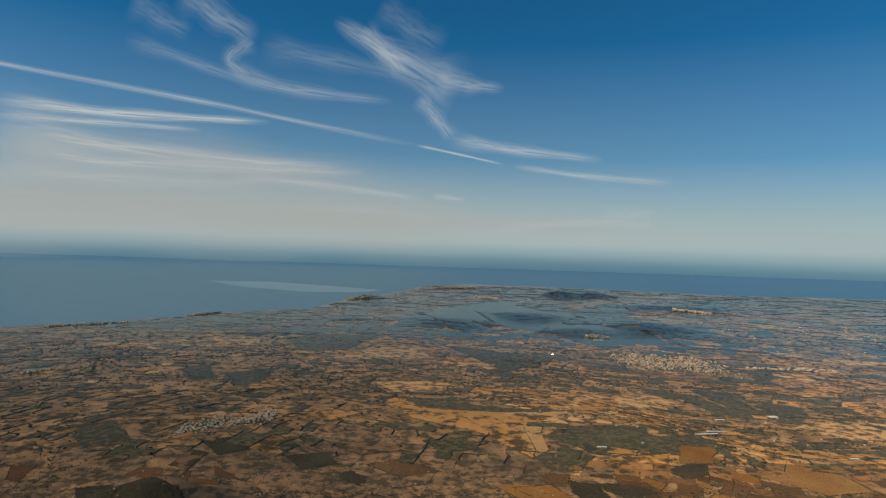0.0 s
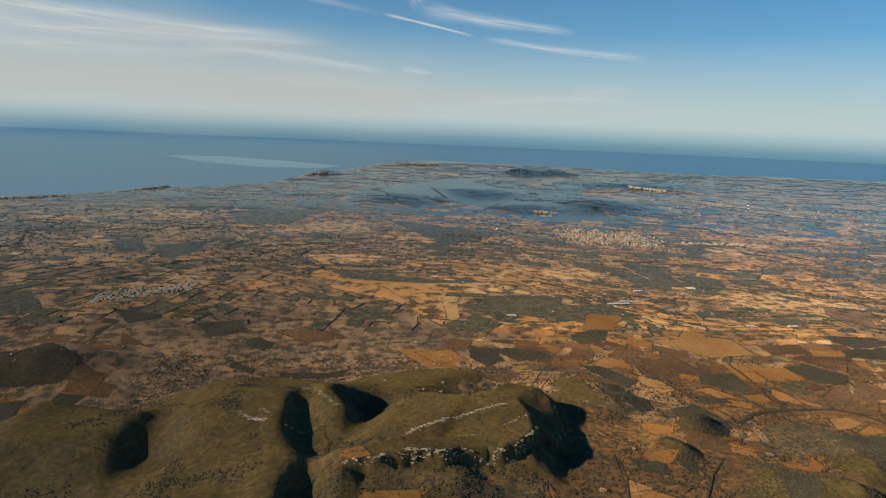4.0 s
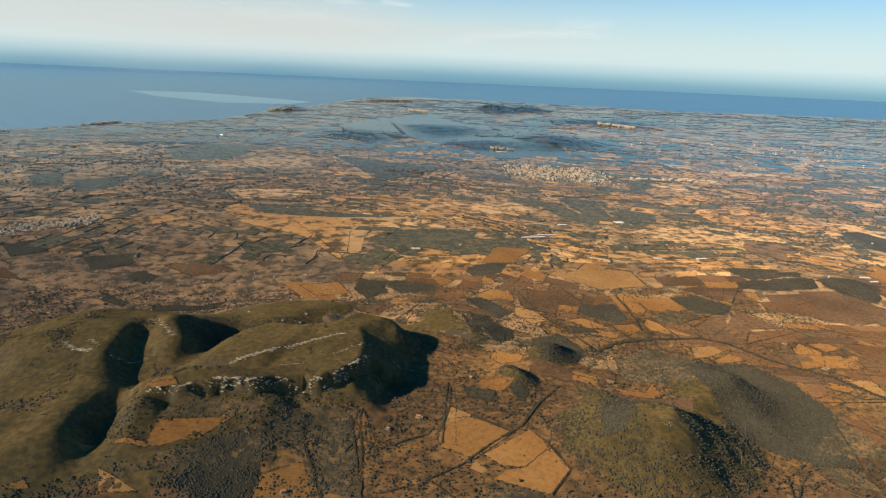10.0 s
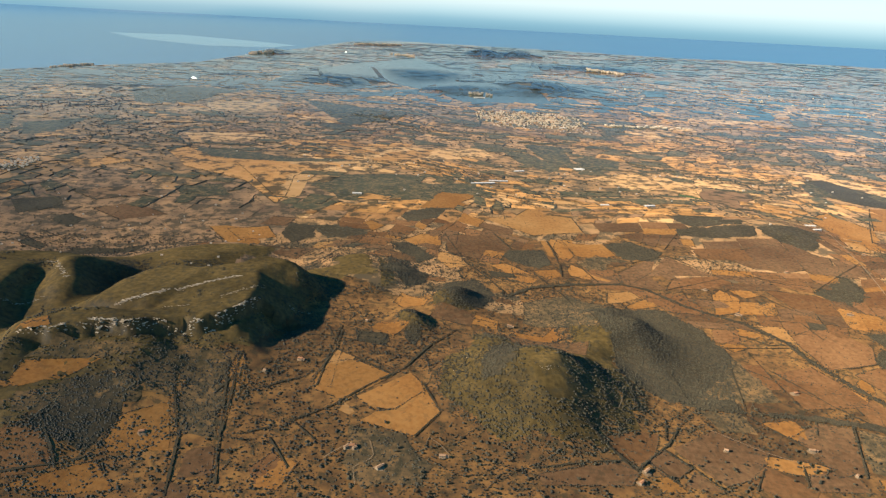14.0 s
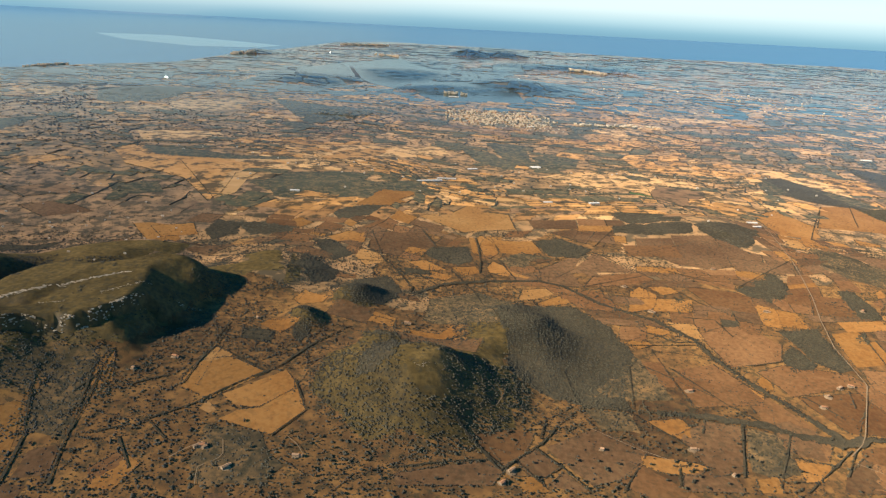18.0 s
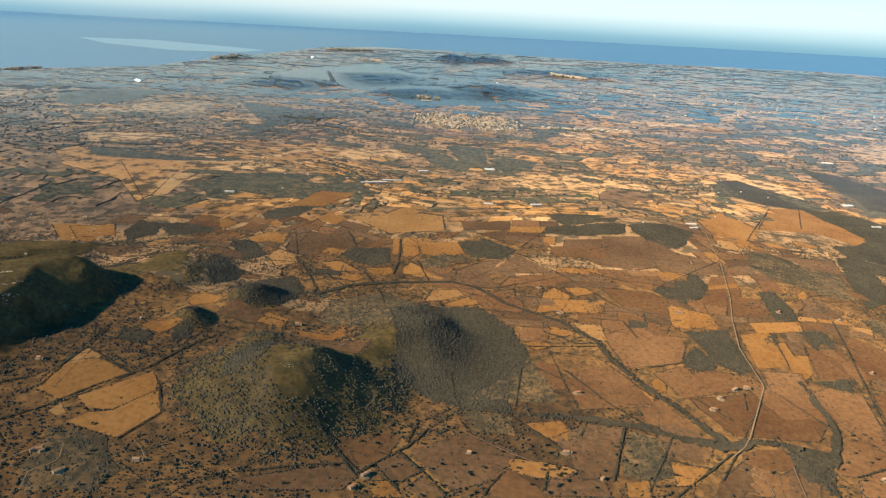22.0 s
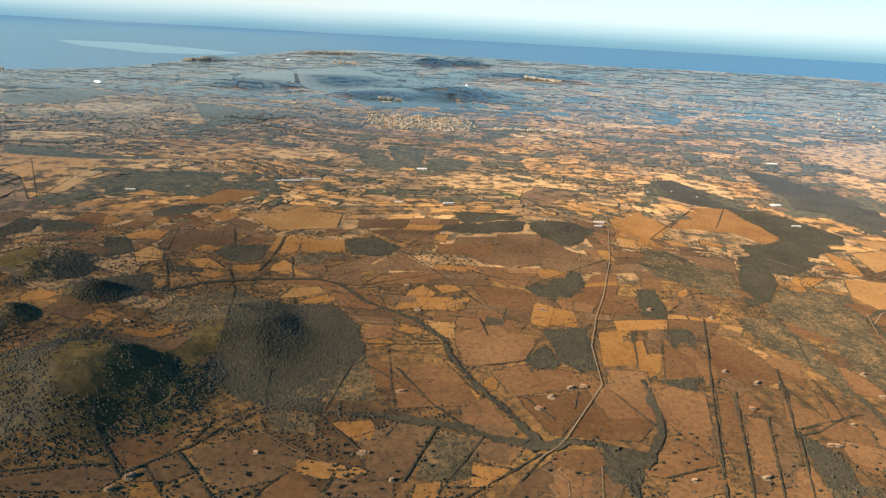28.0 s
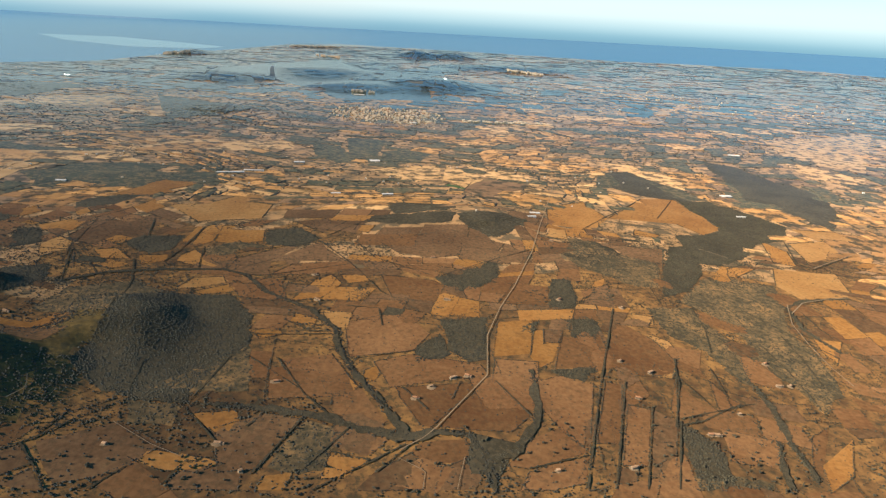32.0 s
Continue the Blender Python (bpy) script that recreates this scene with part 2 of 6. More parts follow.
# ---- relief ----
def bell(x, y, cx, cy, s):
    return np.exp(-((x - cx) ** 2 + (y - cy) ** 2) / (2 * s * s))


SWELLS = [(-20, 160, 75, 16.7), (-240, 380, 130, 12.4), (-180, 650, 150, 4.2), (60, 300, 80, 7.3), (210, 280, 80, 10.4), (160, 470, 90, -0.5), (160, 170, 60, 5.7), (300, 190, 70, 0.1), (440, 480, 120, 3.3), (-30, 430, 90, 7.4), (210, 690, 130, -1.2), (-420, 700, 200, 10.6)]
COAST = [(-4000, -1800), (-640, 850), (-540, 950), (-435, 1140), (-312, 1280), (-277, 1460), (-175, 1800), (-60, 2250),
         (100, 2420), (600, 2300), (1000, 2180), (1650, 2190), (1900, 1950), (4000, 1500)]


def lump(x, y, cx, cy, rx, ry, h, turn=0.0, sharp=2.0):
    """A hill: height h, half-widths rx and ry, turned by degrees, flatter-topped as sharp grows."""
    c, s = math.cos(radians(turn)), math.sin(radians(turn))
    u, v = ((x - cx) * c + (y - cy) * s) / rx, ((y - cy) * c - (x - cx) * s) / ry
    return h * np.exp(-((u * u + v * v) ** (sharp / 2)))


# the tablelands and spurs: height of the top, its fall to the west for each unit, fall of the flanks, outline
TABLES = [
    (19.8, 0.05, 1.0, [(-72, 168.5), (-63, 168.7), (-57, 170), (-54, 173), (-52, 178), (-50.5, 185), (-49.5, 192), (-48.5, 200), (-46, 206), (-43, 210), (-50, 213), (-58, 209), (-66, 206), (-70, 196), (-74, 186), (-76, 175)]),
    (11.6, 0.0, 0.25, [(-70, 161), (-54, 161), (-49, 165), (-47, 172), (-52, 176), (-70, 170)]),
    (18.2, 0.03, 0.45, [(-92, 187), (-84, 184), (-78, 187), (-73, 195), (-71, 205), (-80, 208), (-90, 200)]),
    (19.6, 0.03, 0.55, [(-108, 170), (-97, 174), (-87, 174.5), (-80, 170), (-77, 165.5), (-86, 166), (-95, 163.5), (-103, 163.5)]),
    (13.0, 0.0, 0.36, [(-103, 159), (-84, 160), (-80, 156), (-90, 150), (-98, 146), (-105, 151)]),
    (17.4, 0.05, 0.34, [(-150, 203), (-140, 210), (-128, 210), (-124, 202), (-130, 195), (-142, 197)]),
    (17.8, 0.0, 0.62, [(-115, 219), (-111, 218), (-107.5, 206), (-110, 203), (-112, 209)]),
    (16.6, 0.17, 0.62, [(-118.5, 172), (-120, 161), (-122, 149), (-135, 141), (-152, 145), (-152, 175), (-135, 183)]),
    (13.0, 0.02, 0.6, [(-204, 186), (-176, 190), (-173, 204), (-204, 212)]),
    (9.6, 0.02, 0.3, [(-90, 232), (-78, 236), (-72, 242), (-84, 244)]),
    (11.5, 0.03, 0.34, [(-34, 222), (-20, 226), (-12, 222), (-22, 218)]),
    (13.2, 0.05, 0.52, [(25, 148), (29, 146), (33, 150), (36, 155), (33, 158), (25, 156)]),
    (10.4, 0.04, 0.4, [(16, 163), (21, 169), (22, 164), (17, 152), (13, 152)]),
]
HILLS = [
    (26, 149, 21, 17, 2.6, 0, 2.4), (65, 184, 14, 16, 5, 20, 2.2),
    (15, 205, 9, 7, 4.6, 0, 2.2), (0, 186, 5, 5, 3.2, 0, 2), (56, 171, 9, 8, 2.4, 0, 2), (-232, 274, 22, 11, 8, 10, 2.2), (-225, 280, 40, 20, 2.5, 10, 2),
    (-14, 243, 15, 7, 3, 0, 2), (188, 303, 28, 20, 4, 0, 2.4), (-150, 240, 30, 14, 4, 0, 2), (-60, 258, 26, 9, 3, 0, 2),
    (304, 1862, 40, 60, 13, 0, 2), (400, 1880, 70, 60, 11, 0, 2), (-235, 1600, 50, 60, 8, 0, 2), (80, 1180, 160, 90, 14, 0, 2),
    (250, 1050, 100, 70, 12, 10, 2), (-60, 1060, 80, 60, 9, 0, 2), (0, 705, 50, 40, 5, 0, 2), (480, 1500, 160, 80, 9, 0, 2),
    (120, 985, 60, 40, 7, 0, 2), (-260, 790, 110, 50, 4, 0, 2),
    # ravines
    (-112.5, 161, 7, 20, -5.2, -6, 2), (-117, 199, 4.5, 20, -4.5, 0, 2), (-98, 213, 8, 20, -5.5, -12, 2), (-95, 180.5, 16, 3.2, -3.6, 0, 2),
    (-72, 184, 3, 9, -1.6, -25, 2), (-160, 188, 8, 12, -4, 0, 2),
]


def outside(x, y, line):
    """How far points lie outside an outline; 0 within it."""
    best, hit = np.full(np.shape(x), 1e9), np.zeros(np.shape(x), bool)
    for (ax, ay), (bx, by) in zip(line, line[1:] + line[:1]):
        f = np.clip(((x - ax) * (bx - ax) + (y - ay) * (by - ay)) / ((bx - ax) ** 2 + (by - ay) ** 2), 0, 1)
        best = np.minimum(best, np.hypot(x - ax - f * (bx - ax), y - ay - f * (by - ay)))
        if ay != by:
            hit ^= ((ay > y) != (by > y)) & (x < (bx - ax) * (y - ay) / (by - ay) + ax)
    return np.where(hit, 0, best)


def swell(x, y):
    z = np.full(np.broadcast(x, y).shape, -10.0)
    for cx, cy, s, h in SWELLS:
        z = z + h * bell(x, y, cx, cy, s)
    return z


def tables(x, y):
    """How high the tablelands rise over the swells of the plain."""
    low = swell(x, y)
    near = (x > -260) & (x < 90) & (y > 100) & (y < 300)
    if not np.any(near):
        return low * 0
    px, py, base = np.broadcast_to(x, low.shape)[near], np.broadcast_to(y, low.shape)[near], low[near]
    px, py = px + 3 * (speckle(px, py, 12, 51) - 0.5) + 1.2 * (speckle(px, py, 4, 53) - 0.5), py + 3 * (speckle(px, py, 12, 52) - 0.5) + 1.2 * (speckle(px, py, 4, 54) - 0.5)
    k = 1.3
    total = np.exp(base / k)
    for top, tilt, fall, line in TABLES:
        d = outside(px, py, line)
        east = max(p[0] for p in line)
        # flanks ease out towards the foot
        drop = fall * (np.sqrt(d * d + 7) - 2.65)
        total = total + np.exp((top - tilt * np.clip(east - px, -40, 90) - drop) / k)
    out = np.array(low * 0)
    out[near] = np.clip(k * np.log(total) - base - 0.35, 0, None)
    return out


def speckle(x, y, size, seed=0.0):
    """Smooth random values from 0 to 1 on a lattice of the given size."""
    x, y = np.asarray(x, float) / size, np.asarray(y, float) / size
    i, j = np.floor(x), np.floor(y)
    u, v = x - i, y - j
    u, v = u * u * (3 - 2 * u), v * v * (3 - 2 * v)

    def corner(a, b):
        h = np.sin(a * 127.1 + b * 311.7 + seed * 74.7) * 43758.5453
        return h - np.floor(h)
    return ((corner(i, j) * (1 - u) + corner(i + 1, j) * u) * (1 - v)
            + (corner(i, j + 1) * (1 - u) + corner(i + 1, j + 1) * u) * v)


SCARP = [(-104, 163), (-95, 163), (-86, 165.6), (-77, 165.2), (-72, 167.6), (-63, 168), (-57, 169.4), (-53.5, 172.5), (-50, 177), (-46, 184)]


def cliff(x, y):
    """The drop of the rock face along the front of the plateau."""
    edge = np.interp(x, [p[0] for p in SCARP], [p[1] for p in SCARP]) + 1.8 * (speckle(x, y, 3.2, 15) - 0.5) + 0.9 * (speckle(x, y, 1.4, 16) - 0.5)
    ahead = edge - y
    ends = np.clip((x + 105) / 6, 0, 1) * np.clip((-33 - x) / 8, 0, 1)
    return 4.4 * ends * np.clip(ahead / 0.9 + 0.5, 0, 1) * np.exp(-np.clip(ahead, 0, None) / 12)


def hill_height(x, y):
    x, y = np.asarray(x, float), np.asarray(y, float)
    z = tables(x, y)
    wx, wy = x + 7 * (speckle(x, y, 12, 61) - 0.5), y + 7 * (speckle(x, y, 12, 62) - 0.5)
    for q in HILLS:
        z = z + lump(wx, wy, *q)
    return z


def land(x, y):
    x, y = np.asarray(x, float), np.asarray(y, float)
    up = hill_height(x, y)
    wx, wy = x + 5 * (speckle(x, y, 9.0, 6) - 0.5), y + 5 * (speckle(x, y, 9.0, 7) - 0.5)
    ridges = (1 - np.abs(2 * speckle(wx, wy, 11.0, 8) - 1)) * 0.5 + (1 - np.abs(2 * speckle(wx, wy, 4.5, 9) - 1)) * 0.3 + (1 - np.abs(2 * speckle(wx, wy, 2.1, 10) - 1)) * 0.1
    z = swell(x, y) + up + np.clip(up, 0, 7) * 0.1 * (ridges - 0.45) * (y < 400)
    shore = np.interp(x, [c[0] for c in COAST], [c[1] for c in COAST])
    return z - cliff(x, y) - 6 * np.clip((y - shore) / 12 + 0.3, 0, 1)


def graded(points):
    """Grid lines along one axis: (from, step) pairs, the last one the end."""
    out = []
    for (a, s), (b, _) in zip(points, points[1:]):
        out += list(np.linspace(a, b, max(1, round((b - a) / s)), endpoint=False))
    return np.array(out + [points[-1][0]])


def sheet_mesh(name, xs, ys, height):
    gx, gy = np.meshgrid(xs, ys)
    co = np.stack([gx, gy, height(gx, gy)], -1).reshape(-1, 3)
    nx, ny = len(xs), len(ys)
    i = (np.arange(ny - 1)[:, None] * nx + np.arange(nx - 1)).ravel()
    quads = np.stack([i, i + 1, i + nx + 1, i + nx], 1)
    return mesh_from(name, co, quads)


def mesh_from(name, co, faces, smooth=True):
    """A mesh from arrays of vertices and equal-sized faces."""
    me = bpy.data.meshes.new(name)
    k = faces.shape[1]
    me.vertices.add(len(co))
    me.vertices.foreach_set("co", np.ascontiguousarray(co, dtype=np.float32).ravel())
    me.loops.add(faces.size)
    me.loops.foreach_set("vertex_index", faces.astype(np.int32).ravel())
    me.polygons.add(len(faces))
    me.polygons.foreach_set("loop_start", np.arange(0, faces.size, k, dtype=np.int32))
    me.polygons.foreach_set("use_smooth", np.full(len(faces), smooth))
    me.update(calc_edges=True)
    return me


GX = graded([(-4900, 300), (-1500, 60), (-700, 10), (-320, 2.4), (-175, 0.95), (75, 2.4), (420, 6), (900, 20), (1800, 200), (4900, 1)])
GY = graded([(-300, 40), (60, 2.4), (125, 0.95), (235, 2.4), (340, 4), (700, 12), (1500, 30), (2600, 200), (4900, 1)])
ground = new("ground", sheet_mesh("ground", GX, GY, land))
ground.data.materials.append(SCRUB)
ground.data.materials.append(HEATH)
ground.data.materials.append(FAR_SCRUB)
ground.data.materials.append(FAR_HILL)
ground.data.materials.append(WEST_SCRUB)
centre = np.zeros(len(ground.data.polygons) * 3)
ground.data.polygons.foreach_get("center", centre)
cx, cy = centre[0::3], centre[1::3]
slope = hill_height(cx, cy) + 3 * (speckle(cx, cy, 9, 5) - 0.5)
# the ground's colour pales with distance from the view
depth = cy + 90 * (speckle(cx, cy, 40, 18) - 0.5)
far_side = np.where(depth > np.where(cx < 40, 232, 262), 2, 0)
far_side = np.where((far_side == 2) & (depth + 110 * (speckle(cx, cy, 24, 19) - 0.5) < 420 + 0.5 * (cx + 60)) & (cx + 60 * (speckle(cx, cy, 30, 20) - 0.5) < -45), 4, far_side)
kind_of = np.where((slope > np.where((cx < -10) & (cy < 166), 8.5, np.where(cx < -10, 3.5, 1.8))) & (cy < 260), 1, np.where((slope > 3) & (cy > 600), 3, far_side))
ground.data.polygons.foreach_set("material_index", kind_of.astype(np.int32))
tagged(ground, "dry brown island country with scrub and low hills", "ground", kind="structure")
sea = new("water", sheet_mesh("water", graded([(-4900, 700), (4900, 1)]), graded([(300, 600), (4900, 1)]), lambda x, y: 0 * x - 11.0))
sea.data.materials.append(SEA)
tagged(sea, "hazy blue sea reaching the horizon", "sea", kind="structure")
# ---- parcels of land ----
rng = np.random.default_rng(7)
PARCELS, BELTS = [], []        # outlines already laid; belts of trees: width and line
SPOTS = {"near": [], "hedge": [], "wood": [], "stream": [], "far": [], "haze": []}   # trees: x, y, radius, height
LOOK = {"ochre": "bare ochre ploughed field on the plain", "tan": "pale yellow stubble field on the plain",
        "red": "red-brown ploughed field on the plain", "brown": "dull brown fallow field on the plain",
        "green": "small green crop field on the plain", "hill_wood": "hazy blue-green wooded hill parcel", "wood": "dark green tree-covered parcel", "scrub": "olive scrub-covered parcel"}


def inside(px, py, line):
    """Which points lie inside an outline."""
    hit = np.zeros(np.shape(px), bool)
    for (ax, ay), (bx, by) in zip(line, line[1:] + line[:1]):
        if ay != by:
            hit ^= ((ay > py) != (by > py)) & (px < (bx - ax) * (py - ay) / (by - ay) + ax)
    return hit


def along(line, step, closed=False):
    """Points at even steps along a line."""
    p = np.array(line + line[:1] if closed else line, float)
    if closed:
        return np.concatenate([a + (b - a) * np.linspace(0, 1, max(1, round(float(np.hypot(*(b - a))) / step)), endpoint=False)[:, None] for a, b in zip(p, p[1:])])
    d = np.r_[0, np.cumsum(np.hypot(*np.diff(p, axis=0).T))]
    n = max(3, int(round(d[-1] / step)))
    s = np.linspace(0, d[-1], n, endpoint=not closed)
    return np.stack([np.interp(s, d, p[:, 0]), np.interp(s, d, p[:, 1])], 1)


def drape(line, lift=0.1, step=2.0, ragged=0.12):
    """Vertices and triangles of a parcel that lies on the land, in rings from its edge to its middle."""
    edge = along(line, step, True)
    edge = edge + rng.normal(0, ragged, edge.shape)
    mid = edge.mean(0)
    far = np.hypot(*(edge - mid).T).max()
    rings = max(2, min(7, int(far / (2 * step)) + 1))
    pts = np.concatenate([mid + (edge - mid) * (1 - k / rings) for k in range(rings)] + [mid[None]])
    z = land(pts[:, 0], pts[:, 1]) + lift
    z[:len(edge)] -= lift * 0.6
    n, tri = len(edge), []
    i = np.arange(n)
    j = (i + 1) % n
    for k in range(rings - 1):
        a, b = k * n, (k + 1) * n
        tri += [np.stack([a + i, a + j, b + j], 1), np.stack([a + i, b + j, b + i], 1)]
    tri.append(np.stack([(rings - 1) * n + i, (rings - 1) * n + j, np.full(n, rings * n)], 1))
    tri = np.concatenate(tri)
    if np.cross(edge[1] - edge[0], mid - edge[0]) < 0:
        tri = tri[:, ::-1]
    return np.column_stack([pts, z]), tri


def blanket(line, lift, step, ragged):
    """A parcel of any outline that follows the land: filled, then cut finer until it bends with the ground."""
    edge = along(line, step, True)
    edge = edge + rng.normal(0, ragged, edge.shape)
    bm = bmesh.new()
    face = bm.faces.new([bm.verts.new((x, y, 0)) for x, y in edge])
    if face.normal.z < 0:
        face.normal_flip()
    bmesh.ops.triangulate(bm, faces=bm.faces[:])
    for _ in range(4):
        long = [e for e in bm.edges if e.calc_length() > 2.2 * step]
        if not long:
            break
        bmesh.ops.subdivide_edges(bm, edges=long, cuts=1)
        bmesh.ops.triangulate(bm, faces=bm.faces[:])
    bm.normal_update()
    if sum(f.normal.z for f in bm.faces) < 0:
        bmesh.ops.reverse_faces(bm, faces=bm.faces[:])
    co = np.array([v.co[:] for v in bm.verts])
    rim = np.array([v.is_boundary for v in bm.verts])
    bm.verts.index_update()
    tri = np.array([[v.index for v in f.verts] for f in bm.faces])
    bm.free()
    co[:, 2] = land(co[:, 0], co[:, 1]) + lift - 0.6 * lift * rim
    return co, tri


def lay(kind, line, group="", ragged=0.12):
    lay.count += 1
    nearest = min(p[1] for p in line)
    if kind == "scrub" and nearest > 250:
        kind = "wood"
    # further off, the copies with haze mixed into their colour are used
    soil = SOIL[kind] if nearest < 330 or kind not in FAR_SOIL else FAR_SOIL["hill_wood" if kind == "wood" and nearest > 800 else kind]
    ob = new("field" if kind not in ("wood", "scrub") else "woodland_floor", mesh_from("field", *blanket(line, 0.09 + 0.0003 * lay.count, 2.0 if min(p[1] for p in line) < 300 else 5.0, ragged)))
    ob.data.materials.append(soil)
    return tagged(ob, LOOK[kind], "field" if kind not in ("wood", "scrub") else "woodland", group or "fields of the plain")


lay.count = 0


def field(kind, *line):
    PARCELS.append(list(line))
    lay(kind, list(line), "", 0.6 if kind == "scrub" else 0.12)
    # bushes grow along most of its sides
    for a, b in zip(line, line[1:] + line[:1]):
        if max(a[1], b[1]) < 420 and kind != "scrub" and rng.random() < 0.7:
            far = max(a[1], b[1]) > 260
            q = along([a, b], 0.7 if far else 0.42)
            q = q[rng.random(len(q)) < 0.8]
            q = q + rng.normal(0, 0.1, q.shape)
            SPOTS["hedge"] += [(x, y, r, r) for (x, y), r in zip(q, rng.uniform(0.13, 0.26, len(q)) * (1.4 if far else 1.0))]
    # a few lone trees on it
    p = np.array(line)
    lo, hi = p.min(0), p.max(0)
    n = int((hi - lo).prod() * {"scrub": 0.35, "red": 0.09, "brown": 0.12}.get(kind, 0.03))
    if n and lo[1] < 300:
        q = lo + rng.random((n, 2)) * (hi - lo)
        q = q[inside(q[:, 0], q[:, 1], list(line))]
        SPOTS["near"] += [(x, y, r, r * 1.1) for (x, y), r in zip(q, rng.uniform(0.12, 0.3, len(q)))]


def wood(kind, *line):
    PARCELS.append(list(line))
    lay(kind, list(line), "woods and scrub of the plain", 0.5)
    p = np.array(line)
    lo, hi = p.min(0), p.max(0)
    near = lo[1] < 260
    gap = (0.56 if kind == "wood" else 0.92) if near else 1.6 if lo[1] < 450 else 0.008 * lo[1]
    n = int((hi - lo).prod() / gap ** 2)
    q = lo + rng.random((n, 2)) * (hi - lo)
    q = q[inside(q[:, 0], q[:, 1], list(line))]
    q = q + rng.normal(0, 0.35, q.shape)
    r = rng.uniform(0.18, 0.36, len(q)) * (1 if near else 1.5 * gap)
    SPOTS["wood" if lo[1] < 330 else "far" if lo[1] < 800 else "haze"] += [(x, y, s, s * (0.75 if near else 0.22 if gap < 2 else 0.5 / gap)) for (x, y), s in zip(q, r)]


def hedge(width, *line):
    BELTS.append((width, list(line)))
    q = along(list(line), 0.33)
    q = q[rng.random(len(q)) < 0.9] 
    q = q + rng.normal(0, 0.06 + 0.14 * width, q.shape)
    r = rng.uniform(0.13, 0.27, len(q)) * (0.8 + 0.22 * width)
    SPOTS["hedge"] += [(x, y, s, s * 1.1) for (x, y), s in zip(q, r)]
    verge(list(line), 0.2 + 0.22 * width)


def stream(width, *line):
    BELTS.append((width, list(line)))
    q = np.repeat(along(list(line), 0.4), 8, 0)
    q = q + rng.normal(0, 0.3 * width, q.shape)
    r = rng.uniform(0.13, 0.3, len(q))
    SPOTS["stream"] += [(x, y, s, s * 1.1) for (x, y), s in zip(q, r)]
    verge(list(line), 1.1 * width)


def ribbon(line, width, lift):
    """A strip of land along a line: vertices and quads."""
    q = along(line, 1.2)
    d = np.gradient(q, axis=0)
    d /= np.hypot(d[:, 0], d[:, 1])[:, None] + 1e-9
    side = np.stack([-d[:, 1], d[:, 0]], 1) * width / 2
    rows = [q + side, q - side]
    co = np.concatenate([np.column_stack([r, land(r[:, 0], r[:, 1]) + lift]) for r in rows])
    n = len(q)
    i = np.arange(n - 1)
    return co, np.stack([i + n, i + 1 + n, i + 1, i], 1)


def verge(line, width):
    """Dark leaf litter and undergrowth along a row of trees, broken and uneven in width."""
    co, quads = ribbon(line, width, 0.3)
    n = len(co) // 2
    mid = (co[:n] + co[n:]) / 2
    sway = speckle(mid[:, 0], mid[:, 1], 3.0, 71)[:, None]
    part_of = np.clip(2.6 * speckle(mid[:, 0], mid[:, 1], 5.0, 72)[:, None] - 0.35, 0.05, 1.3) * rng.uniform(0.6, 1.3, (n, 1))
    shift = (sway - 0.5) * 0.7 * width
    co = np.concatenate([mid + (co[:n] - mid) * (part_of + shift), mid + (co[n:] - mid) * (part_of - shift)])
    co[:, 2] = land(co[:, 0], co[:, 1]) + 0.3
    ob = new("verge", mesh_from("verge", co, quads))
    ob.data.materials.append(SOIL["wood"])
    tagged(ob, "dark overgrown strip along a row of trees", "verge", kind="structure")


def lane(width, *line):
    ob = new("road", mesh_from("road", *ribbon(list(line), width * 0.6, 0.36)))
    ob.data.materials.append(DUST)
    tagged(ob, "pale dusty country lane between the fields", "road", kind="structure")


# the parcels that stand out, by their corners
field("tan", (-158.8, 647.1), (-166.1, 718.0), (-115.4, 767.6), (-92.6, 706.8), (-119.8, 660.1))
field("tan", (-204.6, 628.2), (-184.2, 665.4), (-167.4, 729.6), (-113.4, 763.9), (-109.6, 685.2), (-164.6, 645.8))
field("ochre", (-243.9, 491.6), (-222.1, 519.8), (-215.4, 486.9), (-232.8, 472.1))
field("tan", (-94.5, 417.2), (-63.5, 426.3), (-22.5, 438.0), (-20.3, 424.7), (-43.6, 398.3), (-48.3, 379.1), (-50.2, 349.6), (-58.6, 338.8))
field("tan", (-3.9, 511.9), (84.3, 543.5), (86.1, 508.5), (26.8, 465.1), (-16.5, 447.5))
field("ochre", (9.7, 331.4), (19.7, 344.7), (18.8, 360.0), (29.1, 366.5), (55.9, 369.3), (36.8, 343.7), (40.6, 338.8), (31.4, 330.6), (20.9, 329.4))
field("tan", (-18.0, 338.8), (-9.2, 344.7), (-7.8, 336.2), (-15.5, 335.5))
field("tan", (44.4, 313.0), (62.9, 320.9), (77.1, 342.3), (84.8, 336.9), (81.7, 323.6), (91.7, 318.9), (89.6, 292.5), (77.3, 289.7), (63.2, 285.7), (51.5, 303.1))
field("brown", (19.9, 269.1), (23.3, 284.0), (44.6, 288.2), (48.5, 265.1), (37.1, 258.5), (32.9, 250.8), (24.8, 253.6), (19.3, 260.9))
field("ochre", (7.0, 268.7), (1.9, 276.9), (11.1, 286.3), (19.6, 284.9), (17.8, 268.9))
field("tan", (14.2, 248.8), (16.2, 260.8), (23.7, 253.7), (26.2, 242.8), (18.0, 238.2))
field("ochre", (34.8, 244.0), (42.1, 247.1), (50.0, 235.9), (40.4, 234.9))
field("ochre", (42.0, 225.7), (42.3, 234.9), (51.3, 230.3), (47.8, 225.1))
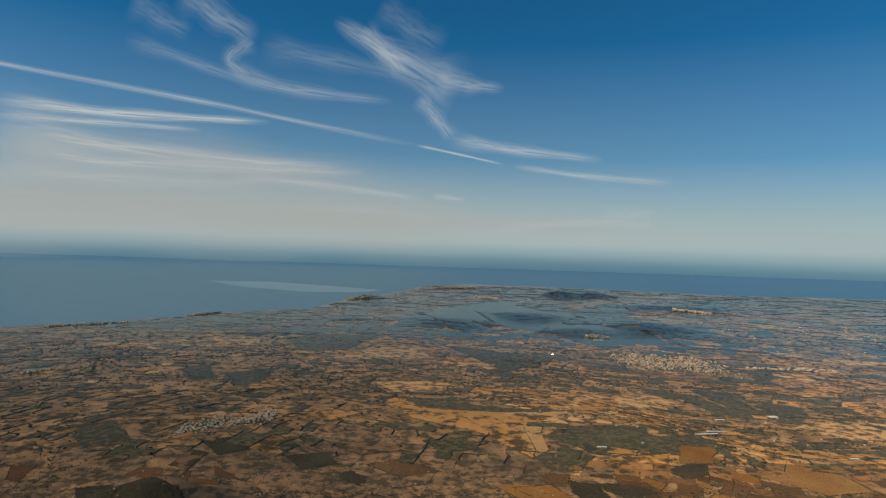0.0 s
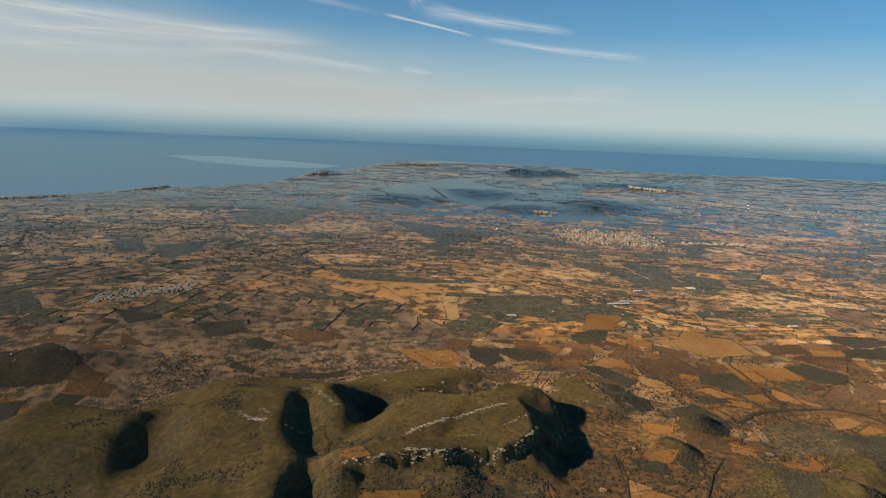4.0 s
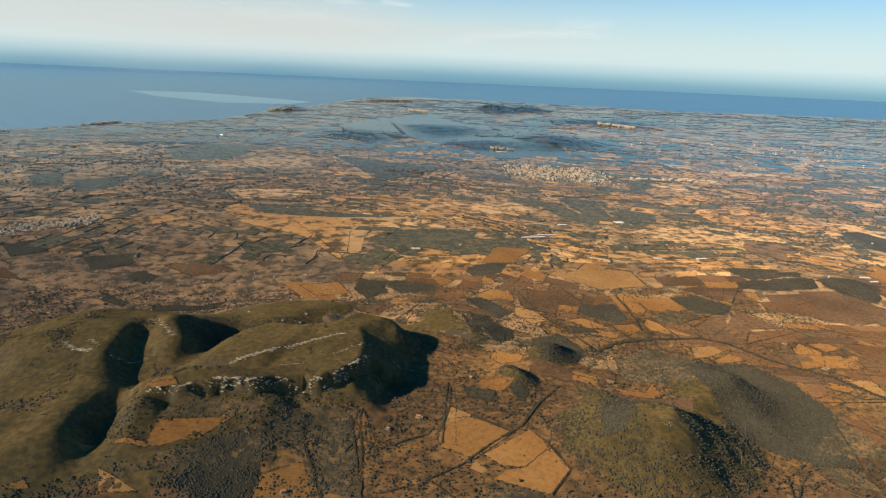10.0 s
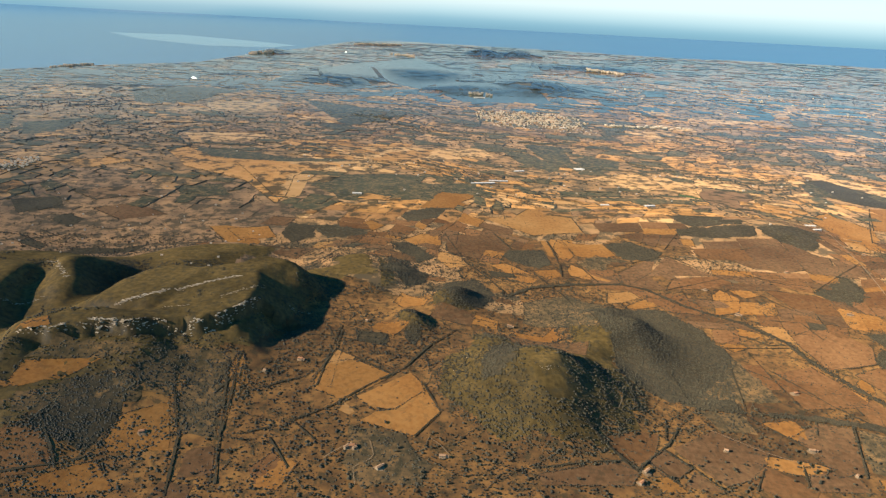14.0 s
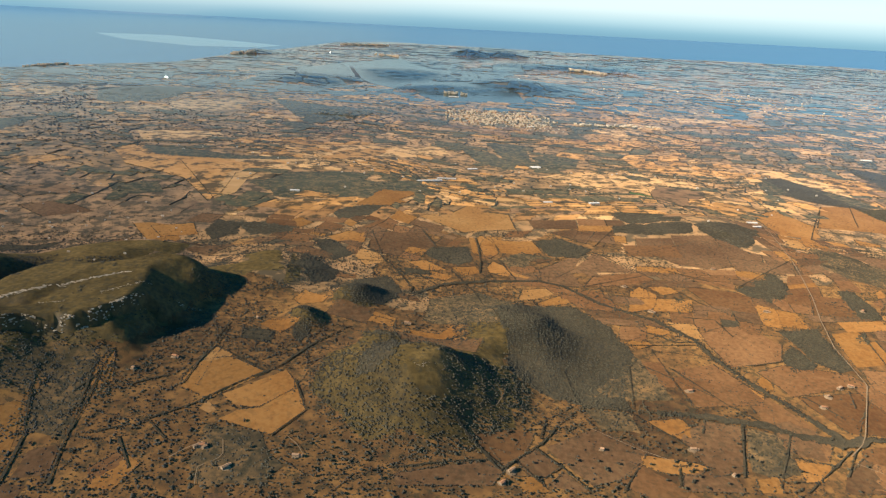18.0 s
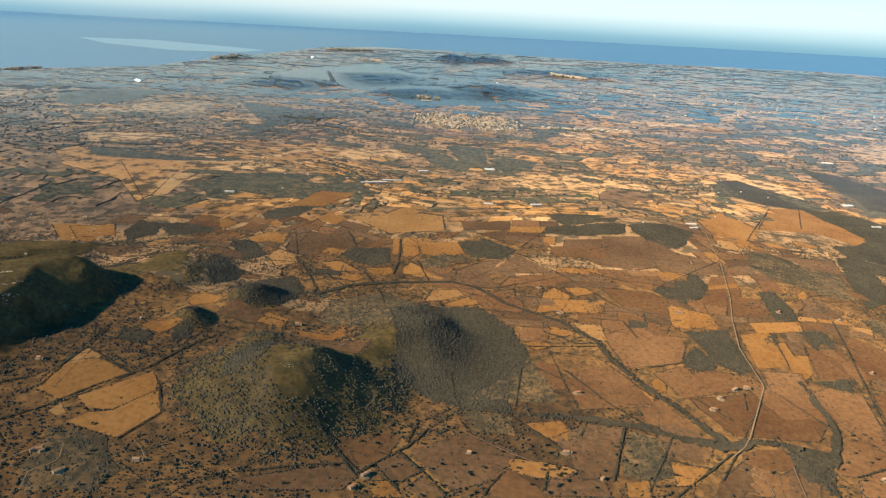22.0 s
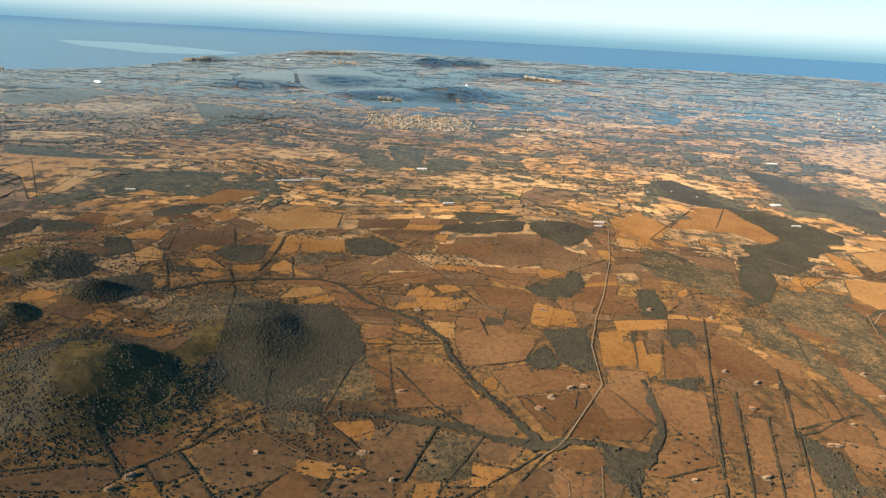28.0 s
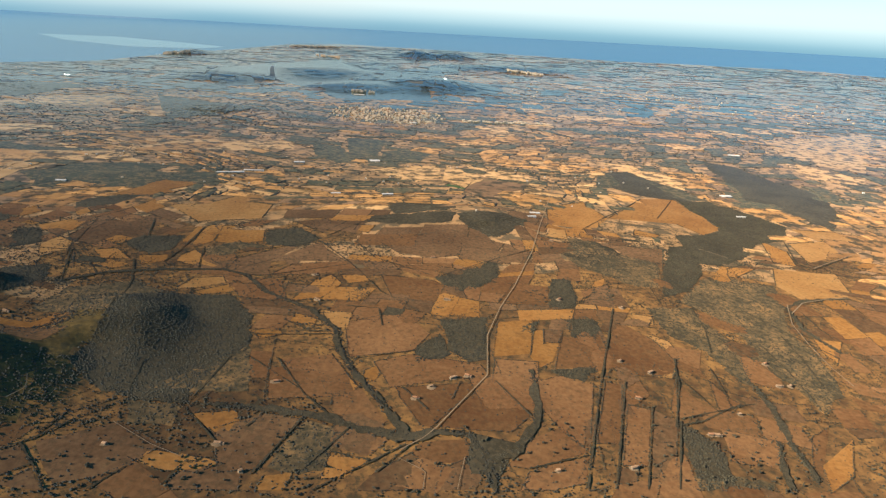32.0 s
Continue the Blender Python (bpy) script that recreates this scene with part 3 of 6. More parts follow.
field("ochre", (63.2, 257.7), (64.7, 278.7), (67.0, 278.1), (66.2, 254.5))
field("ochre", (67.5, 253.2), (67.5, 277.6), (71.0, 281.8), (74.4, 274.0), (74.6, 258.5), (69.7, 251.5))
field("ochre", (75.3, 258.6), (75.2, 276.6), (83.8, 274.6), (93.3, 275.4), (94.3, 260.0), (83.4, 255.9))
field("ochre", (66.2, 240.9), (70.3, 247.9), (76.8, 239.0), (81.7, 233.3), (83.4, 227.7), (76.1, 229.9), (66.2, 235.1))
field("tan", (71.7, 208.9), (75.7, 219.2), (87.0, 221.7), (89.4, 217.7), (78.8, 211.1))
field("ochre", (77.5, 207.1), (90.5, 216.2), (95.6, 213.0), (94.0, 209.1), (81.4, 205.5))
field("brown", (84.3, 227.8), (99.7, 243.7), (100.8, 223.4), (92.8, 223.3))
field("ochre", (55.1, 230.7), (52.1, 239.6), (61.9, 241.7), (62.3, 234.4))
field("ochre", (37.4, 195.0), (39.8, 197.6), (42.9, 195.8), (41.1, 193.5))
field("tan", (143.1, 444.9), (169.1, 467.2), (195.0, 472.3), (190.0, 429.0), (169.2, 402.9), (156.5, 420.9))
field("tan", (199.4, 473.1), (216.9, 454.3), (218.1, 423.1), (199.3, 389.0), (188.2, 407.3))
field("tan", (214.8, 475.1), (248.6, 447.6), (255.3, 428.4), (244.0, 417.4), (220.5, 433.7))
field("brown", (197.0, 377.9), (207.7, 411.3), (230.3, 425.0), (249.9, 398.9), (231.1, 385.8), (204.6, 351.3))
field("ochre", (218.8, 354.5), (237.7, 377.5), (256.0, 373.1), (253.3, 355.6), (221.7, 330.9))
field("green", (188.2, 396.8), (193.6, 406.3), (199.3, 389.0), (199.8, 382.8))
field("scrub", (131.4, 300.4), (150.9, 304.8), (180.3, 298.6), (175.4, 286.8), (154.0, 285.5), (133.5, 290.6))
field("brown", (99.4, 237.5), (117.5, 260.7), (120.8, 250.3), (128.1, 237.5), (108.6, 237.8))
field("red", (100.8, 223.4), (108.7, 234.7), (128.1, 237.5), (132.9, 228.7), (117.1, 224.7))
field("brown", (87.2, 239.7), (99.4, 250.0), (112.8, 260.7), (102.0, 240.7), (88.3, 228.2))
field("ochre", (126.3, 223.3), (132.9, 227.6), (137.3, 218.2), (129.0, 215.7))
field("ochre", (110.2, 202.2), (117.0, 218.3), (123.2, 223.5), (127.0, 215.8), (120.6, 204.3), (113.0, 202.2))
field("brown", (105.0, 289.2), (117.6, 272.4), (128.2, 290.4), (117.9, 294.8))
field("ochre", (133.2, 285.6), (140.8, 283.9), (137.3, 272.5), (131.4, 277.0))
field("brown", (141.2, 260.8), (173.6, 276.9), (195.3, 259.9), (189.8, 248.7), (162.1, 240.9), (149.1, 246.8))
field("ochre", (172.1, 244.5), (182.4, 248.2), (186.0, 239.0), (174.7, 235.2))
field("red", (141.0, 223.6), (160.2, 218.2), (168.2, 206.3), (158.9, 199.8), (143.8, 203.8))
field("brown", (195.3, 259.9), (206.3, 254.3), (198.6, 237.4), (188.5, 239.3))
field("tan", (554.7, 631.1), (747.7, 713.4), (547.9, 477.2), (523.6, 504.6), (516.3, 539.6))
field("tan", (326.7, 494.2), (346.1, 484.3), (368.7, 429.6), (353.1, 404.7), (337.5, 436.0))
field("tan", (496.2, 511.0), (514.0, 492.0), (529.1, 454.9), (504.6, 425.9), (475.3, 447.2))
field("ochre", (264.7, 317.6), (309.5, 377.1), (334.5, 381.0), (330.9, 341.2), (329.5, 315.7), (309.6, 299.1), (304.1, 318.1), (288.0, 318.9))
field("ochre", (271.4, 298.0), (282.1, 291.8), (277.4, 285.9), (266.1, 287.2))
field("brown", (236.1, 270.9), (253.9, 267.5), (272.6, 268.2), (260.1, 241.9), (248.3, 244.4), (247.0, 261.4))
field("ochre", (235.9, 334.9), (265.0, 358.8), (264.7, 317.6), (247.1, 290.8), (224.7, 293.5))
field("brown", (393.0, 457.3), (440.5, 481.0), (449.8, 444.5), (418.5, 425.0), (390.9, 422.9))
field("tan", (359.0, 345.6), (382.5, 337.2), (374.4, 330.9), (354.9, 333.8))
field("tan", (355.0, 294.5), (384.6, 302.6), (383.6, 285.1), (345.7, 265.3))
field("ochre", (292.8, 252.0), (309.8, 252.2), (293.1, 239.6), (283.1, 240.8))
field("tan", (319.6, 254.0), (349.8, 251.9), (341.2, 232.1), (333.6, 223.1), (310.9, 220.3), (307.6, 233.5))
field("ochre", (340.3, 296.6), (344.6, 280.3), (335.7, 260.1), (325.1, 261.8))
field("tan", (374.2, 320.7), (400.4, 318.0), (399.1, 303.6), (377.2, 301.8))
field("ochre", (31.2, 174.7), (31.2, 181.9), (40.3, 179.6), (45.2, 185.8), (46.0, 178.2), (40.7, 174.0), (35.3, 174.9))
field("ochre", (51.2, 147.3), (52.8, 152.0), (54.2, 147.5), (53.2, 144.8))
field("red", (42.6, 131.1), (52.7, 134.9), (59.7, 135.0), (56.1, 127.8), (48.6, 122.5))
field("red", (48.8, 121.8), (40.8, 124.3), (42.8, 119.7), (48.9, 120.3))
field("brown", (52.2, 124.6), (58.5, 129.2), (63.2, 123.2), (57.0, 118.7), (54.9, 120.1))
field("brown", (61.2, 129.9), (76.2, 137.6), (87.7, 130.2), (80.9, 121.0), (69.3, 117.7), (64.7, 123.9))
field("ochre", (51.2, 119.8), (56.5, 120.1), (58.7, 115.3), (52.0, 115.1))
field("brown", (58.5, 117.2), (63.5, 122.1), (68.2, 115.9))
field("ochre", (81.0, 126.3), (82.9, 129.2), (98.3, 125.7), (102.1, 123.9), (96.2, 121.4), (89.0, 122.0))
field("ochre", (91.3, 141.4), (102.1, 142.5), (105.5, 130.1), (100.2, 132.3), (92.9, 139.2))
field("brown", (91.0, 116.6), (93.5, 123.9), (105.9, 122.9), (106.3, 116.0))
field("ochre", (100.4, 181.0), (107.9, 184.2), (109.8, 179.1), (103.2, 176.7))
field("red", (110.0, 165.4), (124.5, 167.9), (131.4, 152.9), (122.3, 154.4), (116.3, 153.0), (111.7, 160.8))
field("ochre", (122.3, 154.4), (128.7, 158.1), (132.1, 151.6), (129.6, 149.0), (123.6, 149.1))
field("red", (125.1, 149.4), (132.1, 151.6), (138.6, 137.5), (136.9, 135.4), (127.3, 138.0), (125.4, 141.3))
field("red", (128.1, 186.3), (146.3, 193.5), (154.0, 178.8), (148.0, 169.1), (129.3, 166.3))
field("red", (136.4, 163.6), (147.7, 167.5), (166.9, 161.9), (168.7, 156.3), (153.5, 153.9), (140.5, 151.5))
field("red", (142.0, 151.3), (166.3, 153.5), (153.5, 139.4), (149.7, 135.3), (147.0, 136.2), (142.9, 146.6))
field("red", (153.8, 140.6), (168.8, 153.7), (176.2, 139.3), (169.6, 133.0), (159.6, 134.0), (151.9, 135.3))
field("red", (171.9, 164.9), (184.7, 163.8), (181.2, 151.4), (176.2, 148.6), (168.8, 153.7))
field("ochre", (177.1, 186.4), (189.5, 189.0), (183.5, 168.1), (171.5, 166.3))
field("ochre", (133.6, 159.3), (137.0, 161.8), (138.2, 158.0), (136.2, 154.1), (133.1, 154.0))
field("brown", (97.9, 136.0), (109.1, 141.5), (117.5, 139.0), (109.7, 122.2), (101.1, 121.3))
field("red", (129.7, 133.8), (139.2, 131.5), (134.3, 125.9), (127.9, 127.8))
field("ochre", (125.1, 126.1), (134.2, 124.8), (128.4, 118.9), (123.4, 119.0))
field("ochre", (111.0, 120.3), (117.2, 120.8), (115.9, 115.9), (109.8, 116.0))
field("red", (145.7, 129.3), (157.4, 130.9), (159.5, 123.1), (155.5, 123.3), (147.1, 122.0), (143.9, 126.4))
field("brown", (135.0, 120.4), (143.9, 126.4), (146.7, 120.1), (145.6, 114.8), (130.6, 115.1))
field("brown", (151.0, 121.6), (157.8, 124.4), (159.5, 118.0), (157.1, 114.2), (148.2, 114.6))
field("red", (166.0, 121.4), (174.7, 130.6), (183.1, 134.9), (187.6, 125.7), (171.1, 120.3))
field("ochre", (188.1, 181.8), (191.3, 182.7), (189.5, 175.0), (194.1, 174.7), (189.2, 164.0), (184.5, 160.7), (182.9, 166.5))
field("brown", (191.3, 182.7), (198.0, 182.5), (194.1, 174.7), (189.2, 174.1))
field("red", (196.6, 178.9), (208.1, 176.4), (203.5, 161.8), (189.0, 161.0))
field("red", (182.2, 154.1), (189.2, 157.0), (198.0, 153.2), (187.6, 125.7), (183.0, 132.8), (180.1, 141.4))
field("red", (202.1, 154.7), (206.8, 153.6), (196.8, 128.8), (190.4, 128.8))
field("red", (205.0, 144.6), (210.6, 142.5), (200.6, 120.8), (194.2, 121.0))
field("brown", (211.5, 142.5), (216.4, 137.9), (205.9, 117.1), (200.1, 117.2))
field("red", (219.0, 191.9), (226.6, 181.9), (231.5, 169.0), (224.9, 159.0), (210.9, 158.2), (206.1, 163.5))
field("red", (224.2, 156.1), (229.3, 140.9), (218.1, 139.3), (216.7, 142.8))
field("red", (235.9, 157.1), (237.9, 148.8), (239.8, 146.3), (231.0, 142.3))
field("red", (236.2, 143.6), (241.7, 131.9), (238.4, 129.6), (234.8, 136.4))
field("red", (217.9, 128.2), (223.5, 129.3), (221.6, 124.0), (218.2, 124.9))
field("red", (227.5, 129.4), (231.2, 124.2), (227.2, 120.9), (224.8, 124.1))
field("tan", (221.6, 164.9), (227.8, 162.3), (224.1, 157.6), (218.2, 158.5))
field("tan", (227.6, 183.8), (233.2, 179.2), (233.4, 169.0), (229.4, 168.6))
field("tan", (243.0, 187.3), (251.1, 188.4), (250.9, 184.5), (244.1, 180.3))
field("tan", (227.8, 197.1), (235.0, 196.2), (232.8, 190.0), (227.1, 191.2))
field("ochre", (292.0, 186.9), (301.9, 185.6), (288.7, 170.0), (288.5, 177.0))
field("red", (252.1, 132.1), (260.9, 136.9), (244.4, 117.1), (244.7, 121.1))
field("red", (170.7, 119.2), (177.3, 121.9), (186.8, 123.9), (183.0, 115.5), (174.1, 113.6), (167.6, 114.1))
field("tan", (-151.3, 521.1), (-96.9, 540.9), (-85.8, 513.2), (-135.4, 479.4))
field("ochre", (-144.9, 448.8), (-132.4, 461.8), (-109.7, 436.2), (-57.5, 422.3), (-27.6, 434.6), (-28.4, 416.7), (-56.8, 390.1), (-57.4, 350.0), (-61.4, 335.5), (-71.4, 354.9), (-82.4, 375.6), (-103.7, 392.0), (-122.2, 403.3))
field("ochre", (-1.5, 490.9), (46.7, 529.0), (32.3, 469.6), (-15.9, 438.3))
field("ochre", (-249.6, 496.3), (-224.3, 514.1), (-214.4, 489.8), (-237.3, 474.1))
field("ochre", (-193.4, 400.3), (-169.4, 418.5), (-154.5, 413.2), (-174.2, 389.8))
field("brown", (-164.3, 347.6), (-141.5, 359.7), (-126.8, 346.4), (-149.6, 335.6))
field("brown", (-146.1, 323.2), (-129.5, 332.6), (-109.9, 316.8), (-129.2, 308.6))
field("ochre", (-78.0, 296.6), (-59.9, 299.6), (-54.2, 282.8), (-69.1, 280.4))
field("ochre", (-105.5, 168.5), (-99.8, 170.5), (-96.5, 164.5), (-100.6, 163.2), (-105.3, 164.4))
field("ochre", (-100.1, 146.7), (-99.8, 155.0), (-85.1, 156.3), (-80.4, 160.1), (-80.8, 156.5), (-88.4, 149.4), (-97.2, 145.6))
field("ochre", (-108.4, 147.5), (-105.1, 148.3), (-98.8, 146.9), (-99.8, 145.2))
field("ochre", (-117.1, 149.1), (-112.0, 149.9), (-113.7, 146.4))
field("tan", (-108.4, 140.1), (-102.9, 136.3), (-97.8, 133.0), (-106.0, 133.4))
field("ochre", (-126.7, 134.2), (-122.7, 136.4), (-121.0, 134.6))
field("ochre", (-49.3, 163.4), (-47.1, 161.3), (-46.1, 152.0), (-48.4, 151.8))
field("ochre", (-90.1, 120.3), (-80.6, 124.2), (-73.6, 126.8), (-67.5, 118.9), (-78.5, 118.3))
field("ochre", (-39.7, 118.8), (-33.4, 125.8), (-30.0, 122.1), (-33.4, 115.2), (-38.2, 116.3))
field("red", (-95.5, 133.3), (-88.2, 135.4), (-81.4, 124.8), (-90.8, 121.9))
field("ochre", (-73.4, 131.6), (-71.9, 138.9), (-62.4, 143.9), (-58.8, 129.3), (-71.9, 128.9))
field("brown", (-54.9, 128.8), (-48.9, 129.8), (-47.8, 121.2), (-55.3, 120.4))
field("ochre", (-50.9, 161.4), (-48.0, 163.5), (-44.8, 151.2), (-49.4, 149.4))
field("ochre", (-86.7, 299.9), (-80.0, 301.4), (-67.5, 296.7), (-59.9, 275.8), (-61.2, 257.1), (-76.6, 281.4))
field("scrub", (-52.9, 287.6), (-50.0, 304.9), (-38.7, 299.9), (-37.3, 282.5), (-47.0, 274.6))
field("tan", (-38.1, 266.3), (-35.3, 273.6), (-27.7, 275.9), (-27.0, 266.8), (-33.9, 262.8))
field("ochre", (-5.7, 201.8), (-2.4, 209.3), (6.0, 201.5), (4.5, 198.8), (-3.1, 197.0))
field("ochre", (-13.6, 181.8), (-10.4, 185.9), (-1.5, 182.4), (-2.9, 180.6), (-6.9, 176.2))
field("ochre", (-16.6, 303.9), (-12.0, 308.7), (-5.6, 298.9), (-12.0, 289.8))
field("ochre", (-27.6, 148.5), (-28.8, 154.3), (-25.9, 160.9), (-18.0, 162.5), (-7.6, 154.3), (-20.1, 143.4))
field("tan", (-25.9, 160.9), (-23.2, 168.4), (-17.6, 163.7), (-23.0, 157.8))
field("ochre", (-17.4, 145.0), (-2.9, 155.5), (-0.3, 150.7), (0.1, 147.2), (-7.7, 140.0), (-13.6, 140.6))
field("ochre", (-7.7, 140.0), (0.1, 147.2), (0.0, 150.2), (3.2, 138.5), (-3.6, 130.1), (-16.6, 135.8), (-12.6, 139.1))
field("tan", (-21.7, 140.3), (-20.2, 142.8), (-17.6, 139.2), (-19.2, 138.1))
field("red", (-40.3, 122.0), (-35.7, 126.4), (-32.6, 123.1), (-33.2, 120.7), (-38.2, 117.4))
field("brown", (23.8, 119.2), (46.1, 124.5), (49.8, 121.9), (45.6, 116.9), (24.0, 115.8))
field("red", (47.1, 128.3), (52.2, 127.4), (51.8, 124.0), (49.8, 122.1))
field("ochre", (-49.9, 156.3), (-49.5, 162.4), (-47.6, 162.6), (-47.5, 158.3), (-47.4, 153.1), (-48.7, 151.4))
field("ochre", (247.3, 121.1), (263.7, 131.1), (253.0, 117.1), (242.9, 111.6))
field("red", (234.8, 142.6), (240.7, 139.6), (238.1, 133.7), (231.2, 135.4))
field("red", (226.4, 129.0), (233.8, 126.9), (228.9, 120.6), (223.2, 122.6))
# woods and scrub
wood("wood", (-90.3, 809.5), (-25.3, 762.6), (-6.7, 655.9), (-33.7, 615.3), (-55.3, 687.2))
wood("wood", (91.7, 1088.0), (244.3, 1001.8), (236.2, 874.9), (110.5, 859.8), (86.9, 940.6))
wood("wood", (-29.6, 1427.9), (107.4, 1616.0), (186.8, 1176.8), (62.9, 958.6), (16.6, 1042.7))
wood("wood", (-99.6, 1188.6), (-29.6, 1427.9), (6.2, 1064.5), (-60.4, 1009.4))
wood("wood", (-259.8, 747.0), (-207.4, 850.7), (-163.0, 828.7), (-189.9, 694.0), (-232.2, 665.7))
wood("wood", (-46.2, 727.1), (7.8, 742.6), (-1.5, 651.1), (-40.8, 646.3))
wood("scrub", (-40.0, 380.3), (-10.4, 401.7), (21.6, 387.4), (40.7, 377.5), (57.0, 383.0), (57.4, 359.0), (29.1, 366.5), (19.7, 344.7), (5.1, 342.6), (-10.6, 353.3), (-20.0, 340.7), (-29.8, 345.5))
wood("wood", (1.3, 320.2), (22.7, 333.0), (35.1, 332.0), (26.8, 316.5), (5.6, 303.1))
wood("scrub", (-41.0, 300.9), (-22.0, 300.1), (-11.7, 286.0), (-31.2, 280.0))
wood("wood", (-4.2, 272.8), (4.5, 272.6), (13.7, 252.9), (5.7, 242.8), (-0.4, 260.2))
wood("wood", (-8.8, 233.2), (-0.4, 239.3), (8.8, 230.2), (5.3, 217.4), (-0.8, 215.8))
wood("wood", (10.7, 198.3), (14.0, 221.8), (26.7, 226.7), (31.4, 210.3), (23.5, 197.9), (13.1, 196.2))
wood("wood", (42.1, 255.6), (46.7, 263.6), (62.0, 264.8), (61.9, 247.0), (54.5, 242.8), (45.9, 248.6))
wood("scrub", (72.9, 251.5), (85.2, 259.7), (98.1, 253.1), (86.2, 249.5), (83.0, 239.7), (76.4, 242.0))
wood("scrub", (36.4, 188.5), (40.4, 206.7), (57.8, 214.7), (68.6, 206.2), (60.4, 182.8))
wood("wood", (97.8, 549.4), (120.9, 536.5), (136.4, 469.1), (120.0, 463.3), (103.6, 491.6))
wood("wood", (126.4, 579.9), (160.9, 575.0), (148.3, 495.6), (128.8, 489.8))
wood("wood", (154.5, 520.9), (177.0, 538.6), (192.9, 516.9), (179.1, 480.3), (153.2, 474.3))
wood("wood", (179.8, 296.1), (203.5, 300.6), (218.0, 295.2), (195.3, 269.0), (187.7, 270.2), (180.6, 286.2))
wood("scrub", (147.3, 325.7), (160.4, 335.0), (183.0, 325.3), (180.6, 300.1), (150.9, 304.8))
wood("wood", (94.5, 275.5), (107.7, 280.1), (117.5, 264.7), (108.3, 253.4), (95.7, 256.5))
wood("wood", (160.7, 220.8), (187.2, 239.1), (185.7, 224.8), (181.3, 216.8), (170.9, 208.9), (166.6, 208.4))
wood("wood", (128.6, 208.7), (132.8, 213.2), (136.6, 210.7), (134.8, 201.7), (129.0, 200.6))
wood("wood", (311.7, 462.3), (333.0, 444.9), (353.1, 404.7), (355.2, 376.5), (330.1, 380.1), (321.0, 409.8), (291.4, 406.1))
wood("wood", (334.6, 374.0), (355.2, 376.5), (363.1, 358.0), (374.4, 325.8), (356.9, 299.3), (335.0, 291.3), (313.9, 266.9), (292.8, 252.0), (282.4, 253.2), (286.9, 275.8), (291.2, 294.4), (309.6, 299.1), (327.9, 313.2), (331.2, 335.6), (328.7, 353.1))
wood("wood", (278.3, 273.6), (286.9, 275.8), (284.8, 257.1), (277.1, 239.6), (260.8, 220.3), (247.3, 213.2), (256.7, 235.5))
wood("wood", (227.0, 265.1), (239.2, 271.7), (245.9, 262.0), (246.1, 245.1), (237.3, 231.7), (228.0, 238.5), (218.5, 249.3))
wood("scrub", (396.6, 439.9), (413.1, 416.7), (453.8, 412.3), (449.0, 383.8), (391.9, 361.0), (367.4, 364.7), (381.4, 407.0))
wood("wood", (60.8, 201.5), (90.5, 206.0), (98.9, 191.5), (100.9, 174.3), (96.7, 166.5), (90.0, 151.7), (89.4, 145.6), (76.4, 146.3), (65.2, 151.5), (57.7, 159.1), (60.1, 171.7))
wood("scrub", (75.9, 145.7), (89.5, 145.1), (88.0, 136.8), (77.6, 137.3))
wood("wood", (149.4, 172.3), (156.7, 178.7), (159.6, 167.4), (155.7, 164.8), (147.9, 163.2))
wood("wood", (158.4, 187.5), (174.3, 190.2), (169.6, 164.6), (163.7, 163.1), (159.2, 169.2))
wood("scrub", (111.5, 122.9), (118.9, 138.8), (128.4, 134.2), (123.5, 120.9), (115.9, 120.9))
wood("wood", (199.9, 190.1), (211.3, 193.2), (211.7, 183.7), (208.4, 179.3), (200.2, 178.3))
wood("wood", (185.3, 184.9), (191.6, 189.3), (188.6, 181.6), (183.6, 179.6))
wood("wood", (187.6, 159.7), (201.6, 161.6), (195.9, 154.5), (189.2, 157.0))
wood("wood", (204.8, 221.3), (213.1, 225.1), (210.9, 207.9), (206.1, 198.5), (197.6, 197.8))
wood("scrub", (234.9, 202.5), (254.6, 205.5), (257.0, 174.5), (249.6, 155.1), (245.8, 157.8), (244.1, 173.4), (235.3, 182.9))
wood("scrub", (267.7, 190.3), (280.1, 159.8), (263.1, 139.5), (263.8, 156.1), (256.5, 167.8))
wood("scrub", (219.2, 135.6), (215.2, 119.0), (221.4, 117.0), (230.8, 115.3), (227.6, 113.0), (208.6, 113.1), (215.7, 127.1))
wood("wood", (-136.1, 461.1), (-104.8, 456.4), (-65.5, 438.5), (-27.2, 444.5), (-31.5, 433.3), (-65.0, 426.1), (-112.1, 427.3))
wood("scrub", (-46.6, 372.5), (-29.2, 396.7), (0.2, 407.5), (23.9, 406.3), (16.3, 380.8), (-12.2, 351.8), (-34.0, 356.4))
wood("wood", (19.9, 381.7), (62.1, 401.8), (47.8, 373.3), (22.7, 367.9))
wood("wood", (-316.1, 557.3), (-297.7, 574.4), (-269.2, 506.2), (-288.0, 504.7))
wood("wood", (-272.1, 532.9), (-238.4, 570.7), (-234.3, 486.3), (-252.2, 483.5))
wood("scrub", (-159.2, 306.8), (-154.1, 314.7), (-144.4, 308.0), (-146.2, 297.0))
wood("scrub", (-186.4, 332.3), (-167.0, 338.6), (-159.1, 322.3), (-176.5, 313.0))
wood("scrub", (-235.0, 351.4), (-221.1, 356.9), (-205.3, 339.6), (-219.3, 329.8))
wood("scrub", (-118.0, 361.8), (-94.4, 369.1), (-86.0, 349.0), (-108.8, 343.2))
wood("scrub", (-99.3, 156.3), (-94.7, 162.8), (-70.9, 161.7), (-76.4, 155.9), (-87.9, 156.1))
